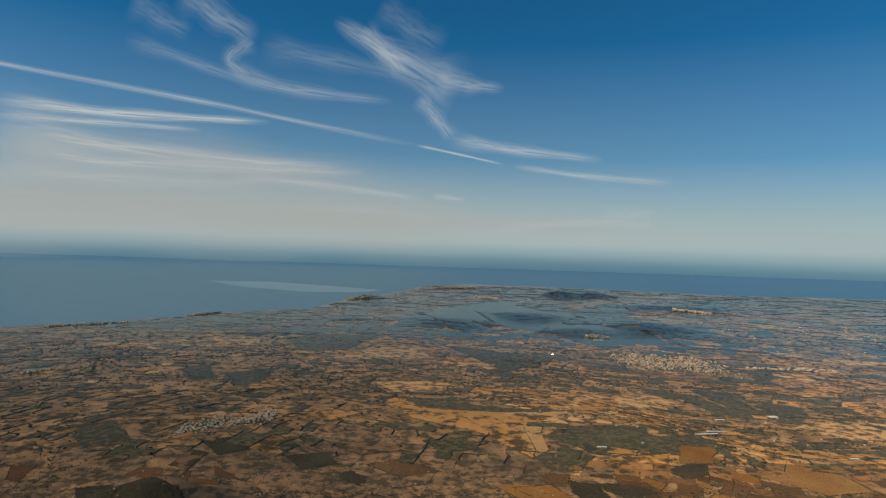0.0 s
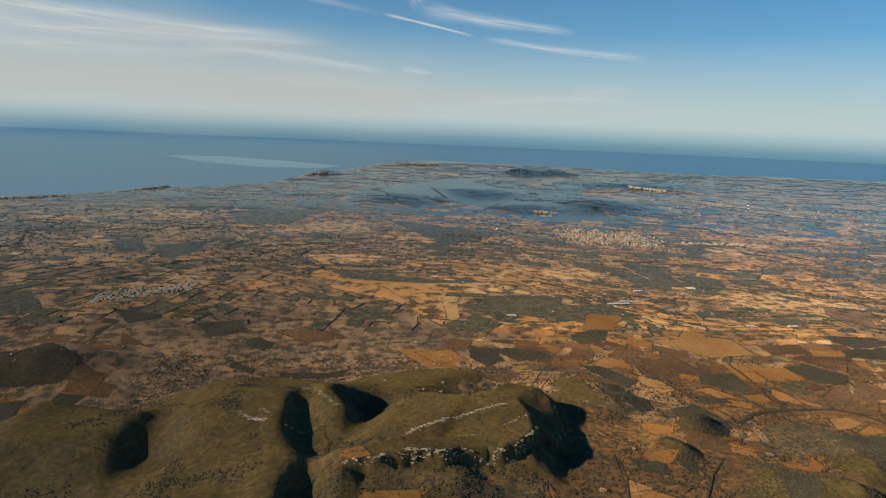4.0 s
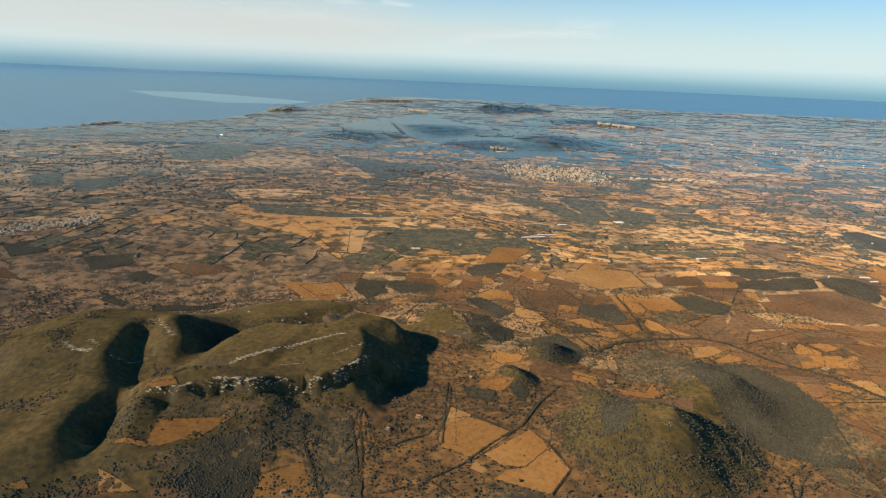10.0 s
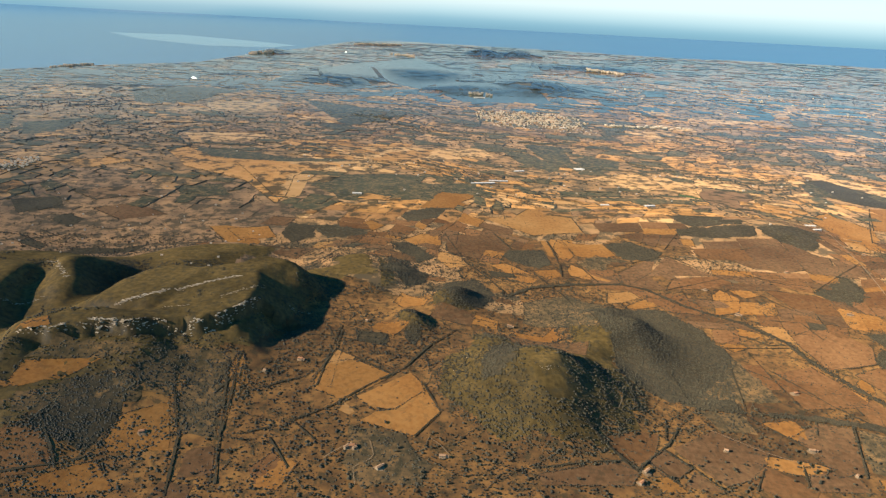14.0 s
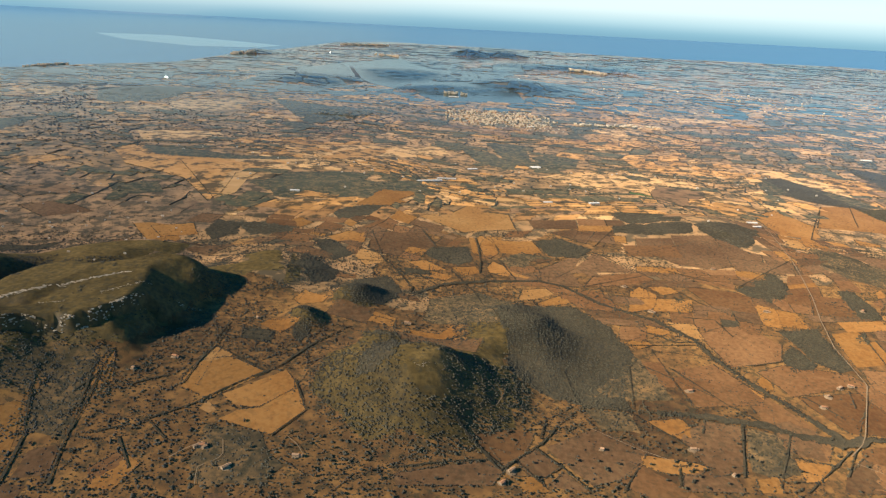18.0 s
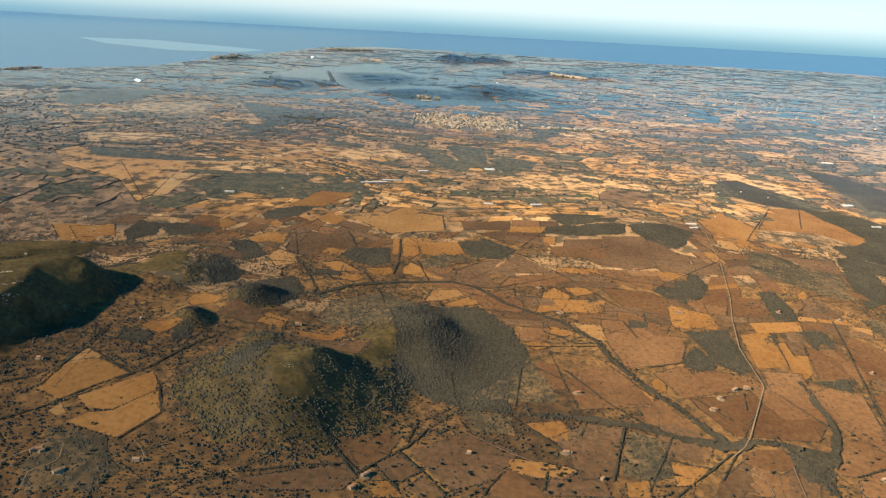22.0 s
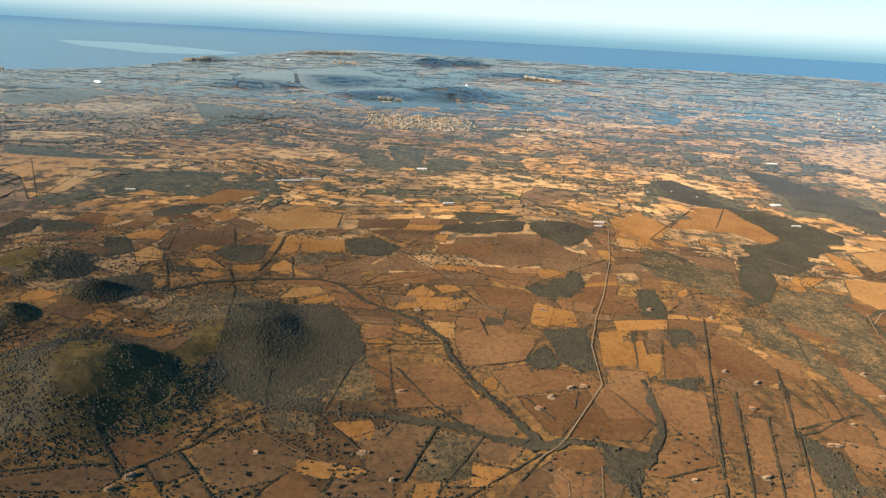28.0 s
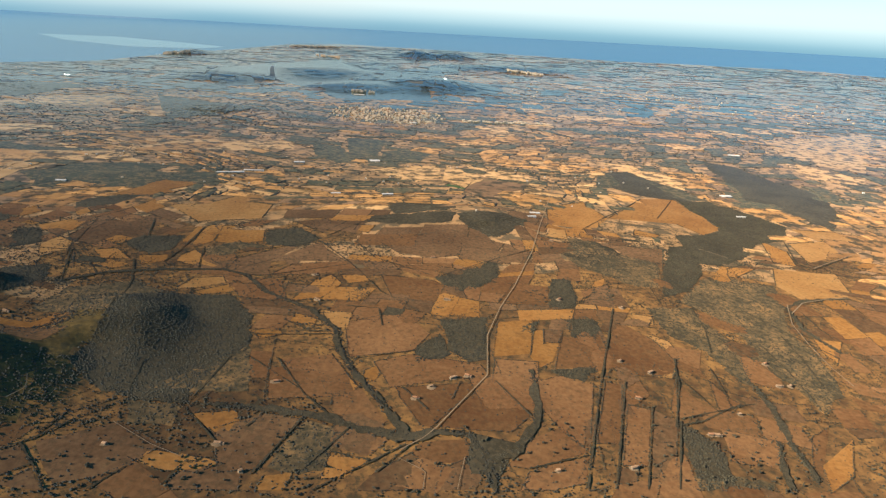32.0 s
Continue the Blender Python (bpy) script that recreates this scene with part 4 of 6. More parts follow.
wood("scrub", (-104.5, 137.6), (-86.9, 148.8), (-70.5, 154.2), (-69.9, 143.4), (-83.2, 140.4))
wood("scrub", (-71.0, 164.5), (-49.3, 164.2), (-50.4, 156.7), (-61.7, 155.1), (-69.1, 156.2))
wood("scrub", (-63.5, 159.9), (-51.3, 161.4), (-50.5, 148.0), (-48.7, 131.7), (-57.7, 135.0))
wood("scrub", (-74.4, 157.6), (-64.6, 160.0), (-61.7, 146.8), (-70.0, 145.7))
wood("wood", (-96.6, 135.7), (-90.2, 137.5), (-86.0, 149.9), (-77.7, 152.4), (-70.8, 146.6), (-72.9, 136.0), (-76.8, 129.5))
wood("scrub", (-20.0, 122.1), (-18.6, 134.3), (-5.7, 131.4), (-1.5, 120.4), (-3.1, 115.3), (-17.3, 115.6))
wood("wood", (15.8, 155.0), (21.1, 163.9), (27.0, 168.8), (26.0, 155.8), (20.1, 146.4), (15.8, 147.8))
wood("wood", (-4.0, 177.9), (0.9, 182.3), (2.2, 178.4), (-1.1, 170.0))
wood("scrub", (100.8, 173.6), (104.2, 160.3), (103.3, 151.0), (76.8, 147.7), (72.0, 147.1), (84.5, 159.4))
# a dark parcel standing in for a shaded east slope and its woods
wood("scrub", (-268.3, 289.4), (-254.8, 290.6), (-215.6, 269.4), (-219.9, 258.5), (-241.1, 254.2), (-247.3, 250.5))
wood("wood", (-316.4, 378.4), (-291.1, 382.3), (-265.3, 345.4), (-288.8, 337.3))
wood("wood", (313.6, 456.0), (335.6, 461.0), (345.9, 417.6), (342.5, 379.6), (349.6, 351.8), (364.2, 340.0), (365.7, 325.9), (324.2, 308.8), (331.7, 339.6), (330.7, 375.4), (311.5, 387.2), (301.6, 409.8))
wood("scrub", (229.5, 274.3), (239.2, 270.7), (246.6, 255.7), (262.2, 249.4), (249.6, 221.4), (238.9, 221.2), (228.7, 230.8), (219.2, 237.6), (219.7, 253.5))
wood("scrub", (417.9, 503.6), (436.2, 483.6), (444.9, 437.9), (448.9, 399.6), (430.1, 353.5), (399.5, 319.1), (396.9, 339.7), (394.4, 368.8), (378.3, 380.7), (398.1, 442.7))
wood("scrub", (274.8, 233.9), (289.4, 236.6), (306.2, 233.8), (299.1, 214.3), (284.8, 192.4), (285.1, 180.7), (282.3, 163.3), (276.1, 150.7), (266.2, 147.7), (263.1, 156.1), (264.2, 172.0), (262.9, 186.2), (259.0, 201.9), (252.0, 209.9))
wood("wood", (216.3, 136.8), (220.3, 133.6), (223.0, 127.3), (221.0, 119.1), (219.9, 113.6), (210.3, 113.4), (211.7, 121.0))
# hedges and dry-stone walls grown over with bushes
hedge(0.9, (51.3, 236.2), (56.9, 214.5), (59.9, 184.9))
hedge(0.7, (72.9, 251.5), (75.5, 227.2))
hedge(1.0, (62.3, 234.4), (65.0, 247.5), (68.0, 277.7))
hedge(0.9, (14.5, 245.1), (27.1, 243.1), (34.7, 216.3), (32.2, 205.5))
hedge(0.6, (24.8, 253.6), (21.4, 286.6))
hedge(0.6, (44.6, 288.2), (48.5, 265.1))
hedge(0.5, (86.6, 245.9), (99.3, 252.0), (117.5, 260.7), (130.1, 234.7), (140.4, 208.6), (152.0, 193.5))
hedge(0.5, (100.8, 223.4), (130.1, 234.7))
hedge(0.5, (160.7, 220.8), (206.3, 254.3))
hedge(0.6, (120.0, 268.3), (139.1, 295.3), (149.8, 294.8))
hedge(0.8, (131.7, 261.1), (139.4, 240.7), (159.0, 223.3))
hedge(0.8, (355.0, 299.0), (338.7, 264.1), (341.5, 256.2), (382.7, 281.0))
hedge(0.6, (278.6, 431.1), (274.6, 403.4), (294.9, 414.9))
hedge(0.5, (240.5, 288.9), (267.7, 324.5), (309.5, 377.1))
hedge(0.5, (297.3, 327.3), (332.3, 380.5))
hedge(1.2, (38.5, 134.9), (43.5, 128.8), (48.6, 121.0))
hedge(1.2, (48.4, 121.6), (60.8, 131.3), (67.1, 138.7), (75.7, 146.4))
hedge(0.8, (75.7, 146.4), (74.8, 150.9), (74.9, 163.2))
hedge(0.8, (75.7, 146.4), (88.1, 145.3), (104.9, 143.8))
hedge(0.7, (88.1, 145.3), (99.7, 130.3))
hedge(0.8, (90.1, 145.7), (96.7, 166.5), (100.3, 169.7))
hedge(1.0, (58.5, 129.2), (64.1, 122.2), (68.2, 115.9))
hedge(0.7, (57.0, 118.7), (63.2, 123.2))
hedge(0.6, (52.7, 124.7), (57.4, 117.4))
hedge(0.8, (76.3, 116.3), (82.7, 123.9))
hedge(0.7, (60.4, 132.4), (64.1, 140.7))
hedge(1.2, (90.8, 118.0), (93.5, 124.6), (98.3, 124.9))
hedge(1.0, (105.2, 136.3), (110.5, 144.7))
hedge(1.0, (108.5, 121.0), (118.2, 139.3))
hedge(1.3, (115.9, 117.5), (129.9, 135.8))
hedge(1.2, (122.0, 115.7), (143.0, 129.3))
hedge(0.7, (125.8, 127.2), (135.4, 123.8))
hedge(0.6, (135.6, 120.3), (144.4, 129.5))
hedge(0.9, (110.0, 165.4), (117.7, 149.3), (124.6, 140.2))
hedge(0.5, (100.6, 178.9), (126.8, 179.1))
hedge(0.6, (109.6, 188.1), (118.3, 180.8), (125.2, 180.9))
hedge(0.8, (100.5, 168.0), (116.2, 151.8))
hedge(0.5, (148.0, 169.1), (129.3, 165.1))
hedge(0.8, (143.6, 151.4), (149.6, 141.8))
hedge(0.7, (156.5, 146.2), (159.9, 153.8))
hedge(0.6, (127.9, 197.9), (139.0, 195.7), (139.6, 183.9))
hedge(0.5, (169.7, 153.9), (176.2, 139.3))
hedge(1.0, (222.0, 200.6), (199.7, 152.1), (183.0, 113.7))
hedge(0.8, (208.5, 155.2), (189.8, 113.5))
hedge(0.9, (211.8, 143.7), (197.3, 113.2))
hedge(0.9, (217.3, 137.9), (205.0, 113.1))
hedge(0.5, (230.3, 168.6), (219.3, 144.2))
hedge(0.5, (226.1, 159.4), (231.0, 140.9))
hedge(0.8, (217.8, 138.8), (238.9, 144.9))
hedge(0.6, (171.1, 120.3), (187.1, 124.6))
hedge(0.8, (274.9, 208.1), (282.3, 191.9), (291.8, 173.6))
hedge(0.7, (251.1, 188.4), (257.0, 174.5), (261.9, 158.8))
hedge(0.7, (254.6, 205.5), (251.1, 188.4), (245.1, 173.4))
hedge(0.6, (301.9, 211.8), (299.8, 193.7), (301.9, 185.6))
hedge(1.2, (-117.6, 155.5), (-111.7, 165.2), (-106.9, 165.1))
hedge(0.8, (-48.5, 163.3), (-48.3, 134.4))
hedge(0.7, (-22.2, 183.1), (-27.6, 150.0))
hedge(0.9, (-91.4, 123.3), (-81.1, 125.6), (-76.1, 127.4))
hedge(1.2, (-89.4, 138.5), (-80.6, 124.2))
hedge(1.2, (-64.4, 155.7), (-57.8, 133.0), (-56.4, 115.8))
hedge(1.0, (-51.2, 160.6), (-48.0, 128.0), (-46.6, 118.0))
hedge(1.1, (-45.4, 132.8), (-34.7, 135.3), (-23.4, 141.5), (-14.1, 150.0), (-4.7, 157.4), (3.5, 170.2), (13.2, 181.7))
hedge(0.9, (-52.3, 147.8), (-49.2, 152.9), (-48.6, 163.5))
hedge(0.4, (-23.2, 168.4), (-7.6, 154.3))
hedge(0.7, (-28.5, 153.2), (-23.2, 168.4), (-21.9, 180.1))
hedge(0.6, (-3.6, 130.1), (3.5, 138.6), (-0.2, 150.8))
hedge(0.6, (-40.5, 150.1), (-30.3, 154.8))
hedge(0.9, (41.2, 130.9), (49.8, 121.9))
hedge(0.6, (21.3, 120.6), (46.1, 124.5))
hedge(0.7, (-37.1, 131.1), (-31.9, 121.4))
hedge(0.6, (-32.0, 136.1), (-26.5, 129.3))
hedge(1.0, (230.1, 168.8), (224.5, 153.8), (214.9, 135.6))
hedge(1.0, (214.9, 135.6), (224.5, 138.2), (237.2, 145.1), (244.2, 146.3))
hedge(0.9, (239.9, 165.0), (237.8, 151.8), (235.5, 143.7))
hedge(0.9, (279.5, 188.0), (277.3, 172.9), (273.2, 156.7))
hedge(0.9, (267.2, 182.8), (266.7, 163.9), (264.2, 147.5))
# wooded stream beds
stream(1.4, (35.5, 211.1), (47.0, 221.1), (64.8, 226.3), (84.3, 227.8), (92.8, 223.3), (101.6, 208.5), (116.7, 195.7), (125.3, 182.6))
stream(1.4, (295.2, 177.6), (292.1, 192.7), (297.9, 211.4), (309.7, 218.6), (334.6, 224.2))
stream(2.0, (125.3, 182.6), (126.4, 171.1), (131.7, 156.6), (138.1, 144.5), (142.3, 133.4), (144.7, 131.4))
stream(2.0, (96.4, 144.6), (104.9, 143.8), (116.1, 141.4), (124.5, 139.0), (132.6, 134.7), (142.0, 131.5), (146.3, 132.3), (152.2, 133.4), (159.1, 132.1), (161.7, 123.4), (161.7, 114.2))
stream(1.8, (161.7, 123.4), (168.8, 125.9), (176.3, 135.1), (178.8, 141.4), (180.3, 151.2), (181.5, 159.5))
stream(1.8, (249.6, 155.1), (248.1, 142.8), (244.3, 130.8), (243.2, 121.1), (241.5, 115.2))
stream(1.4, (240.8, 129.6), (235.2, 119.1), (233.6, 113.0))
# lanes
lane(0.6, (293.0, 273.5), (297.9, 269.5), (302.8, 263.4))
lane(0.7, (296.5, 206.3), (308.1, 216.6), (322.6, 221.8), (334.6, 224.2))
lane(0.5, (342.8, 257.8), (360.6, 268.7), (382.7, 281.0))
lane(0.25, (75.0, 137.4), (85.3, 129.9), (93.3, 125.7))
lane(0.50, (270.2, 430.5), (224.5, 303.3), (205.1, 250.4), (189.3, 214.6), (179.9, 196.3), (171.9, 177.6), (167.9, 156.5), (151.1, 135.0), (147.5, 131.3), (141.2, 127.1))
lane(0.25, (156.4, 124.3), (153.2, 114.3))
lane(0.25, (140.8, 124.6), (146.7, 120.1), (145.6, 114.8))
lane(0.3, (-24.4, 123.6), (-22.2, 125.4), (-19.9, 127.1))
lane(0.25, (-14.0, 128.7), (-13.1, 123.6), (-15.0, 122.1))
lane(0.25, (0.2, 129.3), (2.5, 126.9), (4.3, 123.4))
lane(0.25, (-17.3, 115.6), (-17.8, 120.4), (-16.4, 121.4))
lane(0.3, (52.3, 149.3), (53.4, 145.6), (50.8, 141.4))
lane(0.5, (299.8, 214.4), (290.4, 197.2), (286.7, 182.8), (284.2, 168.3), (284.1, 156.9))


# ---- the patchwork that fills the rest of the plain ----
def split(x0, y0, x1, y1, out):
    mid = (y0 + y1) / 2
    goal = 8.5 + 0.004 * mid if mid < 330 else 8.0 + 0.02 * (mid - 330)
    w, d = x1 - x0, y1 - y0
    if w < goal * rng.uniform(1.1, 2.6) and d < goal * rng.uniform(0.9, 1.9):
        out.append((x0, y0, x1, y1))
        return
    f = rng.uniform(0.32, 0.68)
    if w > d * rng.uniform(0.7, 1.5):
        split(x0, y0, x0 + w * f, y1, out)
        split(x0 + w * f, y0, x1, y1, out)
    else:
        split(x0, y0, x1, y0 + d * f, out)
        split(x0, y0 + d * f, x1, y1, out)


def bend(x, y):
    """Bends the straight rows of cells into the crooked lines of old farm land."""
    a = radians(-14)
    u, v = x * math.cos(a) - y * math.sin(a), x * math.sin(a) + y * math.cos(a)
    return (u + 48 * (speckle(x, y, 95, 11) - 0.5) + 17 * (speckle(x, y, 37, 12) - 0.5) + 7 * (speckle(x, y, 13, 15) - 0.5),
            v + 48 * (speckle(x, y, 95, 13) - 0.5) + 17 * (speckle(x, y, 37, 14) - 0.5) + 7 * (speckle(x, y, 13, 16) - 0.5))


cells = []
split(-1500, 60, 1300, 2700, cells)
shore_x, shore_y = [c[0] for c in COAST], [c[1] for c in COAST]
taken = [(np.array(p).min(0), np.array(p).max(0), p) for p in PARCELS]
far_lots = {k: [[], [], 0] for k in FAR_SOIL}
strips, strip_n, near_lots = [[], []], 0, 0


def is_taken(x, y):
    return any(lo[0] < x < hi[0] and lo[1] < y < hi[1] and bool(inside(np.array(x), np.array(y), p)) for lo, hi, p in taken)


def bushes(ax, ay, bx, by, y):
    """A hedge along the side of a cell: trees nearby, a ragged strip of bushes further off."""
    global strip_n
    if y < 330:
        q = along([(ax, ay), (bx, by)], 0.62)
        q = q[rng.random(len(q)) < 0.8] 
        q = q + rng.normal(0, 0.12, q.shape)
        SPOTS["hedge"].extend((u, v, s, s * 1.1) for (u, v), s in zip(q, rng.uniform(0.12, 0.26, len(q))))
        return
    q = along([(ax, ay), (bx, by)], 3.0 if y < 700 else 7.0)
    q = q + rng.normal(0, 0.4, q.shape)
    n, wide = len(q), (0.35 + 0.0013 * y) * rng.uniform(0.5, 1.8)
    d = np.array([ay - by, bx - ax]) / (math.hypot(bx - ax, by - ay) + 1e-9)
    half = wide * rng.uniform(0.4, 1.3, (n, 1)) * (np.sin(np.linspace(0.15, math.pi - 0.15, n)) ** 0.4)[:, None]
    z = land(q[:, 0], q[:, 1])
    top = q + rng.normal(0, 0.2, q.shape)
    co = np.concatenate([np.column_stack([q + d * half, z - 0.1]), np.column_stack([top, z + rng.uniform(0.3, 0.6, n) * (0.75 if y < 600 else 0.6)]),
                         np.column_stack([q - d * half, z - 0.1])])
    i = np.arange(n - 1)
    strips[0].append(co)
    strips[1].append(np.concatenate([np.stack([i + n, i + n + 1, i + 1, i], 1), np.stack([i + 2 * n, i + 2 * n + 1, i + n + 1, i + n], 1)]) + strip_n)
    strip_n += len(co)


for x0, y0, x1, y1 in cells:
    line = [tuple(float(c) for c in bend(x, y)) for x, y in ((x0, y0), (x1, y0), (x1, y1), (x0, y1))]
    mx, my = np.mean(line, 0)
    if my < 104 or mx > 1.15 * my + 200 or mx < -0.9 * my - 120 or my > np.interp(mx, shore_x, shore_y) - 25 or my > 2300:
        continue
    high = float(hill_height(mx, my))
    if high > 2.5 and my < 330:
        continue
    if is_taken(mx, my):
        continue
    rough = float(speckle(mx, my, 150, 21)) * 0.6 + float(speckle(mx, my, 55, 22)) * 0.4
    west = mx < -60 and my < 470 and mx < -0.6 * (my - 250) + 30
    draw = rng.random() * 0.6 + 0.4 * float(speckle(mx, my, 45, 24))
    wild = 0.3 + 0.4 * (rough > 0.55) + (0.3 if west else 0) + (0.5 if high > 2.5 else 0) - (0.14 if mx > 150 and my < 330 else 0) + (0.17 if my > 330 else 0.1 if my > 245 else 0)
    if my < 250 and mx < 70:
        wild += 0.38
    if mx < 0 and 330 < my < 620:
        wild -= 0.06
    if 820 < my < 1500 and mx < 330:
        wild += 0.22
    if draw < wild:
        kind = "wood" if rng.random() < ((0.14 if mx < -60 else 0.42 if my < 720 else 0.3) if my > 330 else 0.03) + 0.4 * (high > 2.5) + (0.4 if 850 < my < 1500 and mx < 330 else 0) else "none"
    elif my < 185 and mx > 90:
        kind = rng.choice(["red", "brown"], p=[0.7, 0.3])
    elif my < 330:
        kind = rng.choice(["red", "brown", "ochre", "tan"], p=[0.5, 0.36, 0.11, 0.03] if not west else [0.16, 0.74, 0.08, 0.02])
    elif west:
        kind = rng.choice(["red", "brown", "ochre", "tan"], p=[0.3, 0.48, 0.19, 0.03])
    else:
        pale = float(speckle(mx, my, 70, 23)) + rng.uniform(-0.25, 0.25) + (0.15 if my > 620 else 0) + (0.1 if mx > 0.4 * my else 0) + (0.1 if mx < 0 and my < 620 else 0)
        kind = "tan" if pale > 0.78 else "ochre" if pale > 0.36 else "brown" if pale > 0.16 else "red"
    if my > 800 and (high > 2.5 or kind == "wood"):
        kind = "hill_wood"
    kind = str(kind)
    c = np.array([mx, my])
    shrunk = [tuple(c + (np.array(p) - c) * rng.uniform(0.94, 1.01)) for p in line]
    if kind != "none":
        if my < 310 and near_lots < 330:
            near_lots += 1
            lay(kind, shrunk)
        else:
            co, tri = drape(shrunk, 0.14 + 0.0006 * my, 2.6 if my < 500 else 6.0, 0.0013 * my)
            lot = far_lots[kind]
            lot[0].append(co)
            lot[1].append(tri + lot[2])
            lot[2] += len(co)
    for k in range(4):
        if rng.random() < (0.2 if west else 0.36 if my < 330 else (0.2 if kind != "none" else 0.08) if my < 800 else 0.05):
            bushes(*line[k], *line[(k + 1) % 4], my)
    # single trees and bushes on rough land, fewer on the ploughed
    size = (x1 - x0) * (y1 - y0)
    many = {"none": 0.45 if my < 330 else 0.05, "wood": 0.55 if my < 330 else 0.1, "brown": 0.12, "red": 0.08}.get(kind, 0.03)
    if my > 330:
        many *= 0.7 if my < 700 else 0.2
    n = int(size * many * (0.55 if west else 1))
    if n:
        s, t = rng.random(n), rng.random(n)
        qx = (line[0][0] * (1 - s) + line[1][0] * s) * (1 - t) + (line[3][0] * (1 - s) + line[2][0] * s) * t
        qy = (line[0][1] * (1 - s) + line[1][1] * s) * (1 - t) + (line[3][1] * (1 - s) + line[2][1] * s) * t
        if my < 330:
            SPOTS["near"] += [(x, y, r, r) for x, y, r in zip(qx, qy, rng.uniform(0.1, 0.27, n))]
        else:
            big = 1.0 if my < 700 else 2.6
            SPOTS["far" if my < 800 else "haze"] += [(x, y, r, r * 0.45 / big) for x, y, r in zip(qx, qy, rng.uniform(0.4, 1.3, n) * big)]

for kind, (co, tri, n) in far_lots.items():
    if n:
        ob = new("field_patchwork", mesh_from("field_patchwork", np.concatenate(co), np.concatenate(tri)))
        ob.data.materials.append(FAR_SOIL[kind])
        tagged(ob, LOOK[kind].replace(" field", " fields").replace(" parcel", " parcels") + " far off", "fields", kind="stuff")
ob = new("hedgerows", mesh_from("hedgerows", np.concatenate(strips[0]), np.concatenate(strips[1]), False))
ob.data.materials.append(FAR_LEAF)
tagged(ob, "dark hedgerows and tree lines between distant fields", "hedgerow", kind="stuff")

# bushes on the hills
q = np.stack([rng.uniform(-190, 90, 105000), rng.uniform(118, 245, 105000)], 1)
up = hill_height(q[:, 0], q[:, 1])
thick = speckle(q[:, 0], q[:, 1], 11, 31) * 0.65 + speckle(q[:, 0], q[:, 1], 4, 32) * 0.35
keep = (up > 0.8) & (thick > np.where(q[:, 0] > -10, 0.32, np.where(q[:, 1] < 168, 0.3, 0.47)) + np.where(q[:, 0] > -10, 0.008, 0.02) * np.clip(up, 0, 12) + 0.2 * rng.random(len(q)) - 0.1)
q = q[keep]
SPOTS["near"] += [(x, y, r, r * 0.7) for (x, y), r in zip(q, 0.12 + 0.3 * rng.random(len(q)) ** 2.2)]
# bushes on the rough ground of the plain near by
q = np.stack([rng.uniform(-190, 330, 105000), rng.uniform(104, 290, 105000)], 1)
thick = speckle(q[:, 0], q[:, 1], 17, 41) * 0.6 + speckle(q[:, 0], q[:, 1], 5, 42) * 0.4
open_land = np.clip((q[:, 0] - 90) / 400, 0, 0.2)
keep = (thick > np.where(q[:, 0] < 40, 0.41, 0.46) + open_land + 0.16 * (rng.random(len(q)) - 0.5)) & (hill_height(q[:, 0], q[:, 1]) < 2)
for lo, hi, p in taken:
    keep &= ~inside(q[:, 0], q[:, 1], p)
q = q[keep]
SPOTS["near"] += [(x, y, r, r * 0.8) for (x, y), r in zip(q, 0.1 + 0.36 * rng.random(len(q)) ** 2.4)]


def crown_shapes(levels, count, seed):
    """Uneven crowns of about unit size."""
    made = []
    local = random.Random(seed)
    for _ in range(count):
        if not levels:
            a = np.linspace(0, 2 * math.pi, 5, endpoint=False) + local.random()
            ring = [(local.uniform(0.75, 1.2) * math.cos(t), local.uniform(0.75, 1.2) * math.sin(t), local.uniform(-0.15, 0.35)) for t in a]
            peak = [(local.gauss(0, 0.2), local.gauss(0, 0.2), local.uniform(0.8, 1.15)), (0, 0, -0.5)]
            k = np.arange(5)
            made.append((np.array(ring + peak), np.concatenate([np.stack([k, (k + 1) % 5, 0 * k + 5], 1), np.stack([(k + 1) % 5, k, 0 * k + 6], 1)])))
            continue
        bm = bmesh.new()
        bmesh.ops.create_icosphere(bm, subdivisions=levels, radius=1)
        for v in bm.verts:
            v.co *= local.uniform(0.72, 1.25)
            v.co.z = max(v.co.z, -0.45)
        bm.verts.index_update()
        made.append((np.array([v.co[:] for v in bm.verts]), np.array([[v.index for v in f.verts] for f in bm.faces])))
        bm.free()
    return made


def grove(name, spots, label, levels=1, mat=LEAF):
    """Many trees as one mesh."""
    s = np.array(spots)
    z = land(s[:, 0], s[:, 1])
    pick = rng.integers(0, 7, len(s))
    co, tri, n = [], [], 0
    for k, (v, f) in enumerate(crown_shapes(levels, 7, 5)):
        m = pick == k
        t = s[m]
        a = rng.uniform(0, 6.28, len(t))[:, None]
        x = (v[:, 0] * np.cos(a) - v[:, 1] * np.sin(a)) * t[:, 2:3] + t[:, 0:1]
        y = (v[:, 0] * np.sin(a) + v[:, 1] * np.cos(a)) * t[:, 2:3] + t[:, 1:2]
        w = v[:, 2] * t[:, 3:4] + z[m][:, None] + t[:, 3:4] * 0.42
        co.append(np.stack([x, y, w], -1).reshape(-1, 3))
        tri.append((f[None] + (np.arange(len(t)) * len(v))[:, None, None]).reshape(-1, 3) + n)
        n += len(t) * len(v)
    ob = new(name, mesh_from(name, np.concatenate(co), np.concatenate(tri), False))
    ob.data.materials.append(mat)
    return tagged(ob, label, "trees", kind="stuff")


